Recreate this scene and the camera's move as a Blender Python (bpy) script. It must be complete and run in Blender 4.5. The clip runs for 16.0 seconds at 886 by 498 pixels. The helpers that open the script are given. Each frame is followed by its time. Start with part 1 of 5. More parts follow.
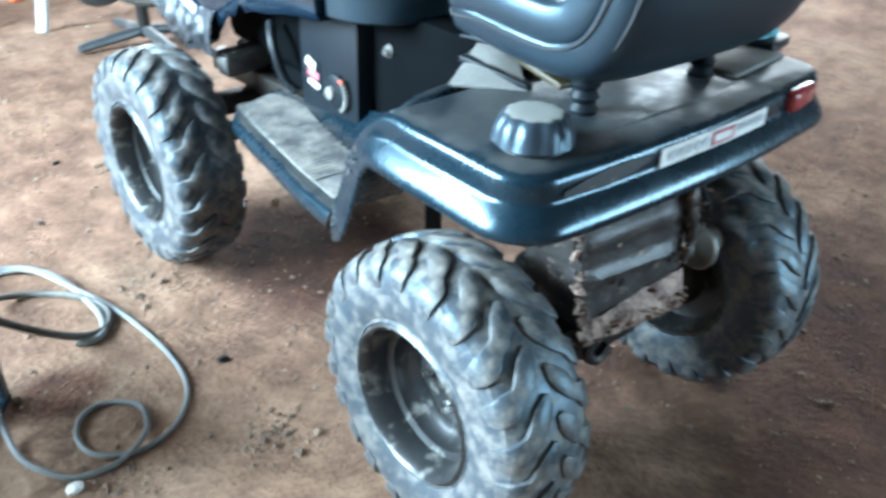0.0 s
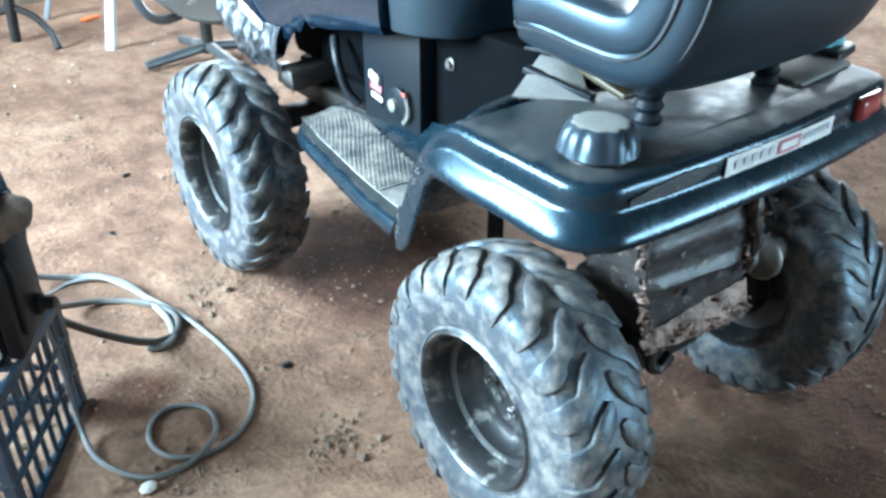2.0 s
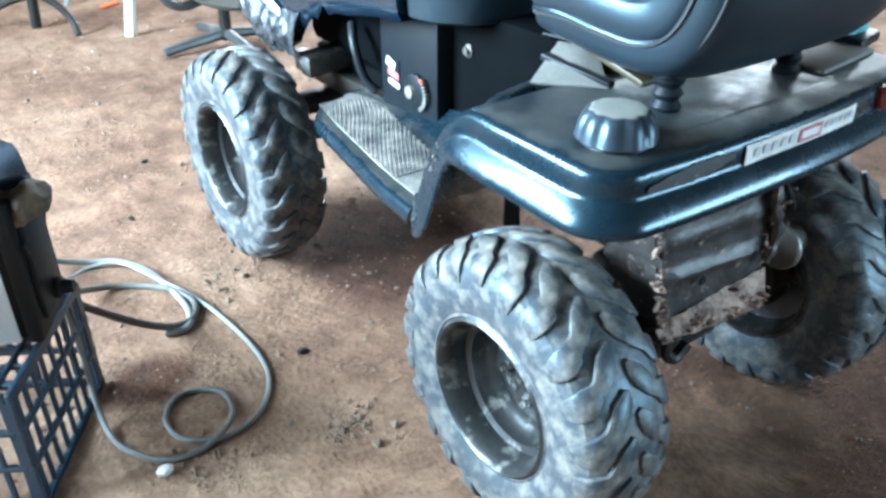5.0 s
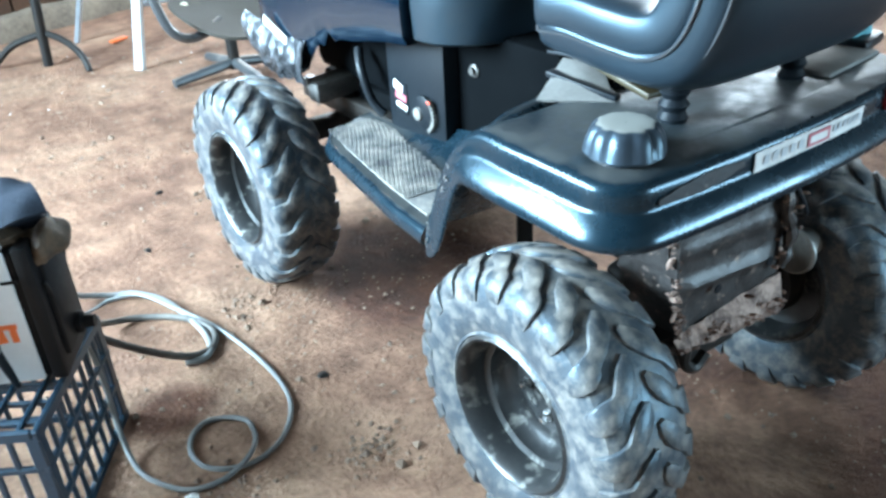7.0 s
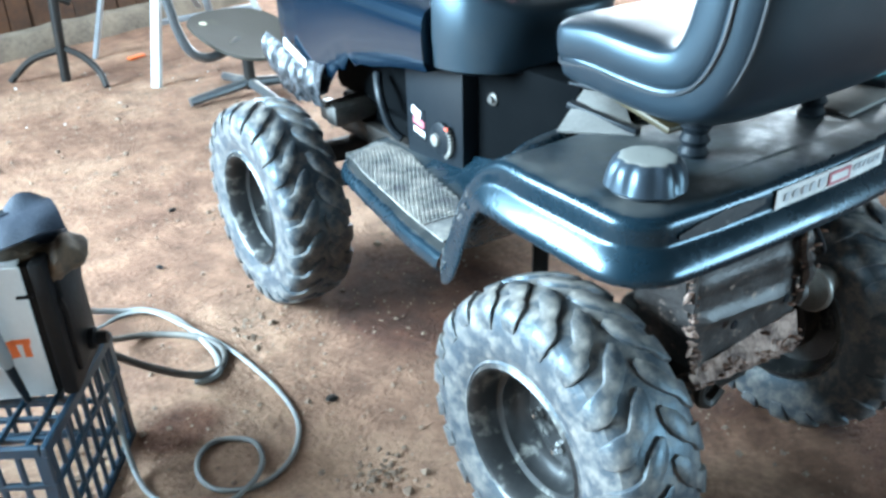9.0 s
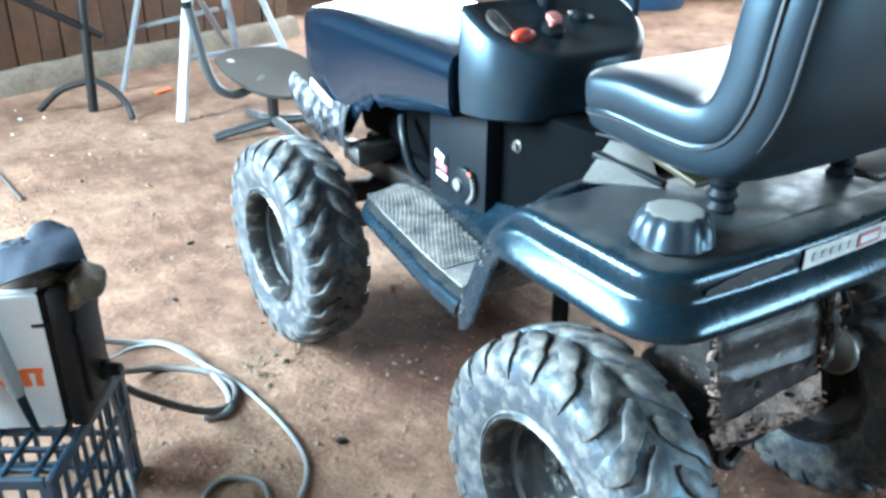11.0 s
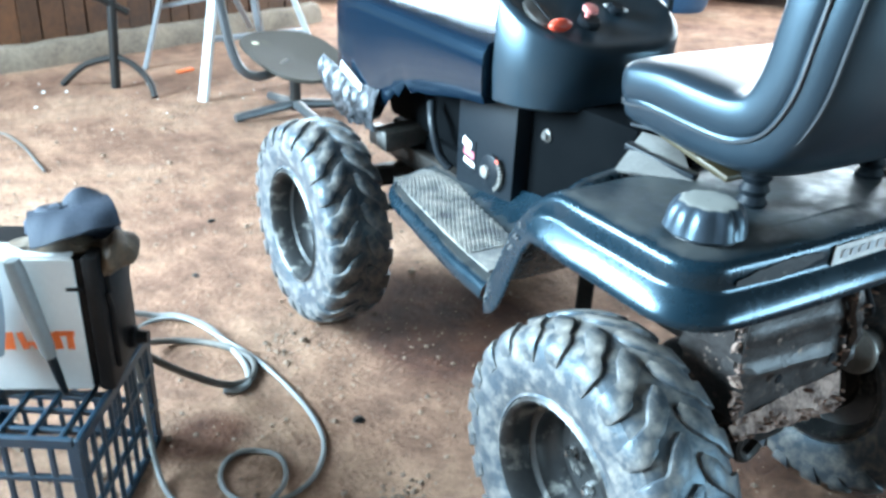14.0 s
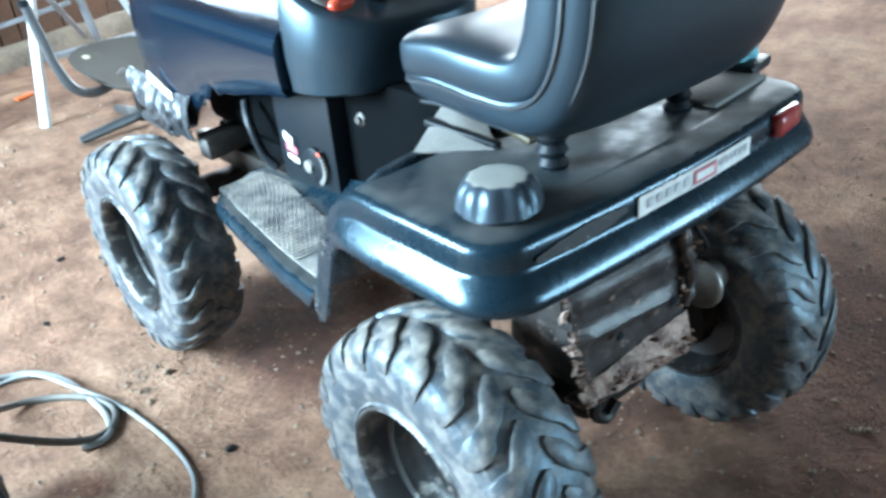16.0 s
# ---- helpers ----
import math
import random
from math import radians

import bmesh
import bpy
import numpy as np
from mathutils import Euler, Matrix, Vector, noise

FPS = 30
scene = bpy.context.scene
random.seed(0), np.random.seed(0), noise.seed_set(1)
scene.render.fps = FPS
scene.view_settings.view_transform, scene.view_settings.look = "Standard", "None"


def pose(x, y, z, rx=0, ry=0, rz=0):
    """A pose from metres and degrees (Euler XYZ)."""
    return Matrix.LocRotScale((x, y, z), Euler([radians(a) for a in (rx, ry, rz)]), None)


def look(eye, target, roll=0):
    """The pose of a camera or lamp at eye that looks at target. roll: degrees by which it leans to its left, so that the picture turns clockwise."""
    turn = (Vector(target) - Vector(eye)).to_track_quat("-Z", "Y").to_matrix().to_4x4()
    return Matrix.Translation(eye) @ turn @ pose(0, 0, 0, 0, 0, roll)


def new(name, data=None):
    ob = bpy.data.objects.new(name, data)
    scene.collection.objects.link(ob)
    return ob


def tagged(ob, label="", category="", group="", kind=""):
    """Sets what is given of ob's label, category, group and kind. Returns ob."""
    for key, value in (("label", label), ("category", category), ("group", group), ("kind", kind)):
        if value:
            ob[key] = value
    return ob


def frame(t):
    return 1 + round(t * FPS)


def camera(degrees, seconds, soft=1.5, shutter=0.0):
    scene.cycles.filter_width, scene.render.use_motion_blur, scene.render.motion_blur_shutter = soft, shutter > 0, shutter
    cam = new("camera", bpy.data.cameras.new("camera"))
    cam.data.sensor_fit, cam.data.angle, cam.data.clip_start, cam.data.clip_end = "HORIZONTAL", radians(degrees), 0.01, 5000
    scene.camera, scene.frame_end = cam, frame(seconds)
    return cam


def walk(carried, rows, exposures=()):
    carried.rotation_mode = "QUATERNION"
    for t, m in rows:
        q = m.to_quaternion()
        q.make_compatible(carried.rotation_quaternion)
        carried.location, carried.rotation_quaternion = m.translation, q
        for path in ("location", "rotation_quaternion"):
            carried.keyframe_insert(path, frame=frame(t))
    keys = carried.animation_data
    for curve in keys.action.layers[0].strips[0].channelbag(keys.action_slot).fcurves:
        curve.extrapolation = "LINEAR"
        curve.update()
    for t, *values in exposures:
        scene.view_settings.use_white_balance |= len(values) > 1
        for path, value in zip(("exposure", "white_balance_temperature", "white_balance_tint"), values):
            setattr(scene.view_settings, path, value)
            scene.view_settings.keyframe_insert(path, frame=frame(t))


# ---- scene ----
cam = camera(57.1, 16.0, soft=2.9, shutter=0.9)
PATH = [
    (0, (-1.073, -0.816, 1.195), (0.049, 0.483, 0.169), 2.1),
    (0.5, (-1.068, -0.799, 1.187), (-0.026, 0.55, 0.141), 2.2),
    (1, (-1.084, -0.811, 1.202), (-0.068, 0.563, 0.163), -0.1),
    (1.5, (-1.099, -0.818, 1.205), (-0.054, 0.559, 0.197), 0.0),
    (2, (-1.106, -0.82, 1.201), (-0.071, 0.567, 0.199), 0.2),
    (2.5, (-1.101, -0.817, 1.189), (-0.084, 0.56, 0.155), -0.6),
    (3, (-1.103, -0.824, 1.193), (-0.077, 0.528, 0.135), -1.3),
    (5.5, (-1.107, -0.82, 1.2), (-0.116, 0.591, 0.187), 0.0),
    (6, (-1.114, -0.82, 1.206), (-0.123, 0.6, 0.205), -0.3),
    (6.5, (-1.11, -0.818, 1.198), (-0.127, 0.606, 0.196), -0.9),
    (7, (-1.109, -0.825, 1.208), (-0.13, 0.611, 0.217), -3.1),
    (7.5, (-1.11, -0.821, 1.208), (-0.126, 0.627, 0.241), -2.0),
    (8, (-1.114, -0.821, 1.209), (-0.14, 0.64, 0.252), -2.4),
    (10.5, (-1.128, -0.794, 1.219), (-0.135, 0.697, 0.33), 0.3),
    (11, (-1.124, -0.794, 1.212), (-0.14, 0.728, 0.366), 0.3),
    (11.5, (-1.134, -0.798, 1.217), (-0.134, 0.724, 0.391), 1.5),
    (12, (-1.151, -0.795, 1.215), (-0.117, 0.702, 0.386), 3.0),
    (12.5, (-1.156, -0.785, 1.197), (-0.174, 0.742, 0.358), 3.5),
    (13, (-1.161, -0.794, 1.203), (-0.193, 0.718, 0.321), 2.9),
    (13.5, (-1.16, -0.781, 1.201), (-0.189, 0.724, 0.312), 3.9),
    (14, (-1.174, -0.796, 1.2), (-0.205, 0.729, 0.342), 2.7),
    (14.5, (-1.161, -0.805, 1.213), (-0.134, 0.69, 0.37), -1.3),
    (15, (-1.118, -0.81, 1.205), (-0.019, 0.621, 0.342), -3.9),
    (15.5, (-1.053, -0.811, 1.199), (0.06, 0.589, 0.304), -5.4),
    (16, (-0.96, -0.812, 1.212), (0.13, 0.572, 0.267), -5.6),
]
walk(cam, [(t, look(eye, target, roll)) for t, eye, target, roll in PATH])

# ---------------------------------------------------------------- world and light
world = bpy.data.worlds.new("world")
scene.world = world
world.use_nodes = True
_n = world.node_tree.nodes
_sky = _n.new("ShaderNodeTexSky")
_sky.sky_type, _sky.sun_disc = "NISHITA", False
_sky.sun_elevation, _sky.sun_rotation = radians(48), radians(250)
world.node_tree.links.new(_sky.outputs[0], _n["Background"].inputs[0])
_n["Background"].inputs[1].default_value = 0.06


def daylight(name, place, target, wide, high, watts, colour):
    """Sky light in an opening of the shed."""
    lamp = bpy.data.lights.new(name, "AREA")
    lamp.shape, lamp.size, lamp.size_y, lamp.energy, lamp.color = "RECTANGLE", wide, high, watts, colour
    ob = new(name, lamp)
    ob.matrix_world = look(place, target)
    return ob


daylight("west_opening_light", (-4.9, 2.1, 2.25), (-1.2, -2.0, 0.3), 4.4, 1.8, 3800, (0.56, 0.815, 1.0))
daylight("east_opening_light", (6.3, 4.0, 2.0), (0.5, 1.0, 0.7), 4.5, 2.2, 620, (0.76, 0.9, 1.0))
daylight("north_doorway_light", (2.45, 5.8, 1.6), (1.2, 3.0, 1.0), 2.3, 2.0, 430, (0.76, 0.9, 1.0))
daylight("south_opening_light", (3.4, -4.7, 0.95), (0.3, 0.0, 0.6), 3.4, 1.1, 480, (0.5, 0.79, 1.0))


# ---------------------------------------------------------------- materials
def material(name, base, other=None, scale=8.0, rough=0.6, metal=0.0, bump=0.2, fine=60.0, contrast=0.5, rough_range=0.15, coat=0.0, dust=None, dust_amount=0.0, dust_scale=6.0, up_dust=0.0, island=0.0, spec=0.5, dust_edge=0.26, dust_full=1.0, tint=None):
    """Two-scale noise in colour, gloss and relief; dust gathers in patches and on faces that look up."""
    m = bpy.data.materials.new(name)
    m.use_nodes = True
    nt = m.node_tree
    nodes, links = nt.nodes, nt.links
    bsdf = nodes["Principled BSDF"]
    coord = nodes.new("ShaderNodeTexCoord")
    big = nodes.new("ShaderNodeTexNoise")
    big.inputs["Scale"].default_value, big.inputs["Detail"].default_value = scale, 6
    small = nodes.new("ShaderNodeTexNoise")
    small.inputs["Scale"].default_value, small.inputs["Detail"].default_value = fine, 4
    for tex in (big, small):
        links.new(coord.outputs["Object"], tex.inputs["Vector"])
    ramp = nodes.new("ShaderNodeValToRGB")
    ramp.color_ramp.elements[0].position = 0.5 - contrast / 2
    ramp.color_ramp.elements[1].position = 0.5 + contrast / 2
    other = other or tuple(0.75 * c for c in base)
    ramp.color_ramp.elements[0].color, ramp.color_ramp.elements[1].color = (*other, 1), (*base, 1)
    mixv = nodes.new("ShaderNodeMath")
    mixv.operation = "MULTIPLY_ADD"
    mixv.inputs[1].default_value = 0.35
    links.new(small.outputs["Fac"], mixv.inputs[0])
    scaled = nodes.new("ShaderNodeMath")
    scaled.operation = "MULTIPLY"
    scaled.inputs[1].default_value = 0.65
    links.new(big.outputs["Fac"], scaled.inputs[0])
    links.new(scaled.outputs[0], mixv.inputs[2])
    links.new(mixv.outputs[0], ramp.inputs[0])
    colour = ramp.outputs[0]
    if island:
        info = nodes.new("ShaderNodeObjectInfo")
        geo_i = nodes.new("ShaderNodeNewGeometry")
        add = nodes.new("ShaderNodeMath")
        add.operation = "ADD"
        links.new(info.outputs["Random"], add.inputs[0])
        links.new(geo_i.outputs["Random Per Island"], add.inputs[1])
        rng = nodes.new("ShaderNodeMapRange")
        rng.inputs["From Max"].default_value = 2.0
        rng.inputs["To Min"].default_value, rng.inputs["To Max"].default_value = 1 - island, 1 + island
        links.new(add.outputs[0], rng.inputs["Value"])
        hsv = nodes.new("ShaderNodeHueSaturation")
        links.new(rng.outputs[0], hsv.inputs["Value"])
        links.new(colour, hsv.inputs["Color"])
        colour = hsv.outputs[0]
    rr = nodes.new("ShaderNodeMapRange")
    rr.inputs["To Min"].default_value, rr.inputs["To Max"].default_value = max(0.02, rough - rough_range), min(1, rough + rough_range)
    links.new(mixv.outputs[0], rr.inputs["Value"])
    gloss = rr.outputs[0]
    if dust:
        patch = nodes.new("ShaderNodeTexNoise")
        patch.inputs["Scale"].default_value, patch.inputs["Detail"].default_value, patch.inputs["Roughness"].default_value = dust_scale, 8, 0.65
        links.new(coord.outputs["Object"], patch.inputs["Vector"])
        geo = nodes.new("ShaderNodeNewGeometry")
        sep = nodes.new("ShaderNodeSeparateXYZ")
        links.new(geo.outputs["Normal"], sep.inputs[0])
        up = nodes.new("ShaderNodeMapRange")
        up.inputs["From Min"].default_value, up.inputs["From Max"].default_value = 0.8, 0.99
        up.inputs["To Max"].default_value = up_dust
        links.new(sep.outputs[2], up.inputs["Value"])
        total = nodes.new("ShaderNodeMath")
        total.operation = "ADD"
        links.new(up.outputs[0], total.inputs[0])
        links.new(patch.outputs["Fac"], total.inputs[1])
        edge = nodes.new("ShaderNodeMapRange")
        edge.inputs["From Min"].default_value, edge.inputs["From Max"].default_value = 0.60 - dust_amount, 0.60 + dust_edge - dust_amount
        edge.inputs["To Max"].default_value = dust_full
        links.new(total.outputs[0], edge.inputs["Value"])
        mix = nodes.new("ShaderNodeMix")
        mix.data_type = "RGBA"
        links.new(edge.outputs[0], mix.inputs["Factor"])
        links.new(colour, mix.inputs["A"])
        mix.inputs["B"].default_value = (*dust, 1)
        colour = mix.outputs["Result"]
        dull = nodes.new("ShaderNodeMix")
        links.new(edge.outputs[0], dull.inputs["Factor"])
        links.new(gloss, dull.inputs["A"])
        dull.inputs["B"].default_value = 0.9
        gloss = dull.outputs["Result"]
    links.new(colour, bsdf.inputs["Base Color"])
    links.new(gloss, bsdf.inputs["Roughness"])
    bsdf.inputs["Metallic"].default_value = metal
    bsdf.inputs["Specular IOR Level"].default_value = spec
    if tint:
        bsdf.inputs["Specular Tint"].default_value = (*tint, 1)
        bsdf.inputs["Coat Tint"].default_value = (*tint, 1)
    bsdf.inputs["Coat Weight"].default_value = coat
    bsdf.inputs["Coat Roughness"].default_value = 0.08
    if bump:
        b = nodes.new("ShaderNodeBump")
        b.inputs["Strength"].default_value, b.inputs["Distance"].default_value = bump, 0.004
        links.new(mixv.outputs[0], b.inputs["Height"])
        links.new(b.outputs[0], bsdf.inputs["Normal"])
    return m


def dirt_material():
    """Trodden red-brown earth: large dark and pale patches, painted tyre shadow, clods and grit."""
    m = bpy.data.materials.new("red_earth")
    m.use_nodes = True
    nt = m.node_tree
    nodes, links = nt.nodes, nt.links
    bsdf = nodes["Principled BSDF"]
    coord = nodes.new("ShaderNodeTexCoord")
    outs = []
    for scale, detail, rough in ((1.1, 5, 0.6), (9.0, 8, 0.7), (70.0, 6, 0.7)):
        tex = nodes.new("ShaderNodeTexNoise")
        tex.inputs["Scale"].default_value, tex.inputs["Detail"].default_value, tex.inputs["Roughness"].default_value = scale, detail, rough
        links.new(coord.outputs["Object"], tex.inputs["Vector"])
        outs.append(tex.outputs["Fac"])
    base = nodes.new("ShaderNodeValToRGB")
    e = base.color_ramp.elements
    e[0].position, e[0].color = 0.32, (0.137, 0.064, 0.040, 1)
    e[1].position, e[1].color = 0.68, (0.40, 0.25, 0.17, 1)
    mid = e.new(0.5)
    mid.color = (0.268, 0.145, 0.094, 1)
    links.new(outs[0], base.inputs[0])
    mott = nodes.new("ShaderNodeValToRGB")
    e = mott.color_ramp.elements
    e[0].position, e[0].color = 0.3, (0.42, 0.38, 0.36, 1)
    e[1].position, e[1].color = 0.7, (1.4, 1.4, 1.38, 1)
    links.new(outs[1], mott.inputs[0])
    grit = nodes.new("ShaderNodeValToRGB")
    e = grit.color_ramp.elements
    e[0].position, e[0].color = 0.3, (0.62, 0.6, 0.58, 1)
    e[1].position, e[1].color = 0.75, (1.3, 1.3, 1.3, 1)
    links.new(outs[2], grit.inputs[0])
    a = nodes.new("ShaderNodeMix")
    a.data_type, a.blend_type = "RGBA", "MULTIPLY"
    a.inputs["Factor"].default_value = 0.8
    links.new(base.outputs[0], a.inputs["A"])
    links.new(mott.outputs[0], a.inputs["B"])
    b = nodes.new("ShaderNodeMix")
    b.data_type, b.blend_type = "RGBA", "MULTIPLY"
    b.inputs["Factor"].default_value = 0.7
    links.new(a.outputs["Result"], b.inputs["A"])
    links.new(grit.outputs[0], b.inputs["B"])
    # ragged dark red-brown patches multiplied into the earth; one is the front tyre's shadow
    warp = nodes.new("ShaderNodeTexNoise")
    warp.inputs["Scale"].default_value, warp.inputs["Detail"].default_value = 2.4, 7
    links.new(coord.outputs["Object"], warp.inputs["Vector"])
    patch_mask = None
    # centres and radii: behind the tractor, the tyre's painted shadow, by the crate
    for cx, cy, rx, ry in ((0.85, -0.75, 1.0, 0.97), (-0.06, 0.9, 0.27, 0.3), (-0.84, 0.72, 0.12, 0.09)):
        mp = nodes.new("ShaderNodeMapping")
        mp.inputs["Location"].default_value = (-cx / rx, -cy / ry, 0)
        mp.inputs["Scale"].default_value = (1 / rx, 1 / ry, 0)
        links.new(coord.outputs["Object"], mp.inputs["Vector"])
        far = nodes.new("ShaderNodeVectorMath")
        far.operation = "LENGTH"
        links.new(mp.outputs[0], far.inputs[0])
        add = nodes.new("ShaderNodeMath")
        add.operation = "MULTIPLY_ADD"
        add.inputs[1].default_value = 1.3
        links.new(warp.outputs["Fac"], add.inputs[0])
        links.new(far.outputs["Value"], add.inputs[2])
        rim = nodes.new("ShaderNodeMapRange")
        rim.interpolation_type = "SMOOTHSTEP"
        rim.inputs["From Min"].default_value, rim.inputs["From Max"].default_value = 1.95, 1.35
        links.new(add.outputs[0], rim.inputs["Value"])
        if patch_mask is None:
            patch_mask = rim.outputs[0]
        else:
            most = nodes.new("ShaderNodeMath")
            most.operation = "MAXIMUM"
            links.new(patch_mask, most.inputs[0])
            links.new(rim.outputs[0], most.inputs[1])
            patch_mask = most.outputs[0]
    dark_patches = nodes.new("ShaderNodeMix")
    dark_patches.data_type, dark_patches.blend_type = "RGBA", "MULTIPLY"
    links.new(patch_mask, dark_patches.inputs["Factor"])
    links.new(b.outputs["Result"], dark_patches.inputs["A"])
    dark_patches.inputs["B"].default_value = (0.34, 0.235, 0.19, 1)
    links.new(dark_patches.outputs["Result"], bsdf.inputs["Base Color"])
    bsdf.inputs["Roughness"].default_value = 0.88
    bsdf.inputs["Specular IOR Level"].default_value = 0.3
    h = nodes.new("ShaderNodeMath")
    h.operation = "MULTIPLY_ADD"
    h.inputs[1].default_value = 0.35
    links.new(outs[2], h.inputs[0])
    links.new(outs[1], h.inputs[2])
    bump = nodes.new("ShaderNodeBump")
    bump.inputs["Strength"].default_value, bump.inputs["Distance"].default_value = 1.0, 0.03
    links.new(h.outputs[0], bump.inputs["Height"])
    links.new(bump.outputs[0], bsdf.inputs["Normal"])
    return m


EARTH = dirt_material()
DUST = (0.30, 0.25, 0.205)
# blue sky reflection put into the specular and coat tint of dark surfaces
SKY_BLUE_TINT = (0.58, 0.84, 1.0)
GLOSS_BLACK = material("gloss_black_paint", (0.002, 0.009, 0.0145), (0.005, 0.013, 0.019), 10, 0.27, 0, 0.14, 80, rough_range=0.2, coat=0.1, dust=(0.05, 0.043, 0.036), dust_amount=-0.06, dust_scale=11, up_dust=0.34, dust_edge=0.34, tint=SKY_BLUE_TINT)
HOOD_BLACK = material("hood_black_plastic", (0.0025, 0.008, 0.015), (0.005, 0.011, 0.018), 7, 0.17, 0, 0.08, 60, rough_range=0.08, coat=0.5, dust=(0.16, 0.15, 0.14), dust_amount=-0.2, dust_scale=14, tint=SKY_BLUE_TINT)
DULL_BLACK = material("dull_black_plastic", (0.005, 0.0075, 0.0105), (0.010, 0.0125, 0.015), 12, 0.42, 0, 0.12, 120, dust=DUST, dust_amount=-0.08, spec=0.15)
# black plastic with the shade of the tunnel and engine bay in its colour
SHADED_BLACK = material("shaded_black_cover", (0.0015, 0.002, 0.0025), (0.003, 0.0035, 0.004), 9, 0.8, 0, 0.12, 90, dust=(0.03, 0.027, 0.024), dust_amount=-0.2, spec=0.02)
DASH = material("dash_grey_plastic", (0.009, 0.017, 0.024), (0.015, 0.023, 0.03), 12, 0.33, 0, 0.12, 180, dust=DUST, dust_amount=-0.04, tint=SKY_BLUE_TINT)
DARK_STEEL = material("dark_dirty_steel", (0.014, 0.014, 0.015), (0.03, 0.025, 0.021), 14, 0.5, 0.5, 0.3, 90, dust=(0.12, 0.095, 0.075), dust_amount=-0.03, dust_scale=12, up_dust=0.1, spec=0.3)
PLATE = material("dirty_steel_plate", (0.06, 0.054, 0.052), (0.022, 0.018, 0.017), 22, 0.42, 0.4, 0.8, 120, dust=(0.40, 0.29, 0.23), dust_amount=0.0, dust_scale=46, contrast=0.3, dust_edge=0.1, dust_full=0.8)
RUST = material("rust_and_mud", (0.42, 0.29, 0.235), (0.09, 0.05, 0.038), 30, 0.85, 0.0, 1.0, 110, contrast=0.2)
SCUFF = material("scraped_paint", (0.012, 0.014, 0.018), (0.03, 0.03, 0.032), 30, 0.5, 0, 0.5, 120, dust=(0.3, 0.27, 0.24), dust_amount=-0.02, dust_scale=34, dust_edge=0.12)
VINYL = material("black_seat_vinyl", (0.008, 0.014, 0.02), (0.012, 0.018, 0.024), 6, 0.34, 0, 0.14, 260, rough_range=0.1, dust=(0.2, 0.2, 0.19), dust_amount=-0.08, tint=SKY_BLUE_TINT)
PIPING = material("seat_piping", (0.025, 0.03, 0.035), None, 20, 0.4, 0, 0.05, 90)
RUBBER = material("muddy_tyre_rubber", (0.03, 0.039, 0.05), (0.056, 0.06, 0.064), 14, 0.36, 0, 0.8, 150, rough_range=0.16, dust=(0.37, 0.315, 0.26), dust_amount=0.15, dust_scale=30, up_dust=0.1, dust_edge=0.4, dust_full=0.72, island=0.25, tint=SKY_BLUE_TINT)
RIM = material("dusty_black_rim", (0.02, 0.022, 0.024), (0.05, 0.05, 0.05), 16, 0.35, 0.5, 0.25, 80, dust=(0.3, 0.29, 0.26), dust_amount=0.05, dust_scale=20, dust_edge=0.12, dust_full=0.6)
CHROME = material("bright_nut_steel", (0.6, 0.6, 0.6), (0.35, 0.34, 0.32), 40, 0.25, 1.0, 0.1, 90)
MAT_TREAD = material("dusty_step_mat", (0.16, 0.155, 0.15), (0.05, 0.05, 0.052), 26, 0.85, 0, 0.6, 160, dust=(0.37, 0.33, 0.285), dust_amount=0.16, dust_scale=14)
CAP = material("dusty_cap_plastic", (0.026, 0.034, 0.044), None, 20, 0.36, 0, 0.15, 150, dust=(0.17, 0.16, 0.14), dust_amount=-0.02, dust_scale=20, up_dust=0.6, tint=SKY_BLUE_TINT)
RED_PLASTIC = material("red_plastic", (0.75, 0.09, 0.045), (0.6, 0.06, 0.03), 15, 0.4, 0, 0.05, 90)
PINK = material("faded_red_plastic", (0.62, 0.2, 0.18), (0.5, 0.15, 0.13), 15, 0.45, 0, 0.05, 90)
REFLECTOR = material("dirty_red_reflector", (0.32, 0.02, 0.025), (0.2, 0.015, 0.018), 25, 0.25, 0, 0.1, 60, coat=0.5, dust=(0.3, 0.2, 0.18), dust_amount=-0.02)
STICKER = material("worn_white_sticker", (0.74, 0.74, 0.72), (0.5, 0.48, 0.46), 40, 0.4, 0, 0.05, 90)
STICKER_RED = material("sticker_red", (0.5, 0.14, 0.17), None, 30, 0.4, 0, 0.0, 90)
STICKER_GREY = material("sticker_grey", (0.5, 0.52, 0.54), None, 30, 0.4, 0, 0.0, 90)
FOIL = material("torn_silver_film", (0.07, 0.074, 0.082), (0.003, 0.005, 0.007), 60, 0.36, 0.5, 1.0, 170, contrast=0.13)
ALLOY = material("dull_cast_alloy", (0.16, 0.15, 0.14), (0.045, 0.042, 0.04), 18, 0.5, 0.6, 0.3, 90)
ALLOY_PALE = material("pale_zinc_steel", (0.3, 0.29, 0.27), (0.14, 0.125, 0.11), 20, 0.45, 0.5, 0.2, 90)
BRASS = material("ochre_part", (0.05, 0.036, 0.016), None, 18, 0.5, 0.2, 0.2, 90)
WOOD = material("weathered_plank", (0.19, 0.078, 0.03), (0.035, 0.016, 0.009), 3, 0.8, 0, 0.5, 30, island=0.55)
SILL = material("dusty_stone_footing", (0.27, 0.21, 0.155), (0.075, 0.055, 0.04), 5, 0.9, 0, 0.8, 40)
ROOF = material("shed_boarding", (0.08, 0.065, 0.055), (0.045, 0.037, 0.032), 2, 0.8, 0, 0.3, 30)
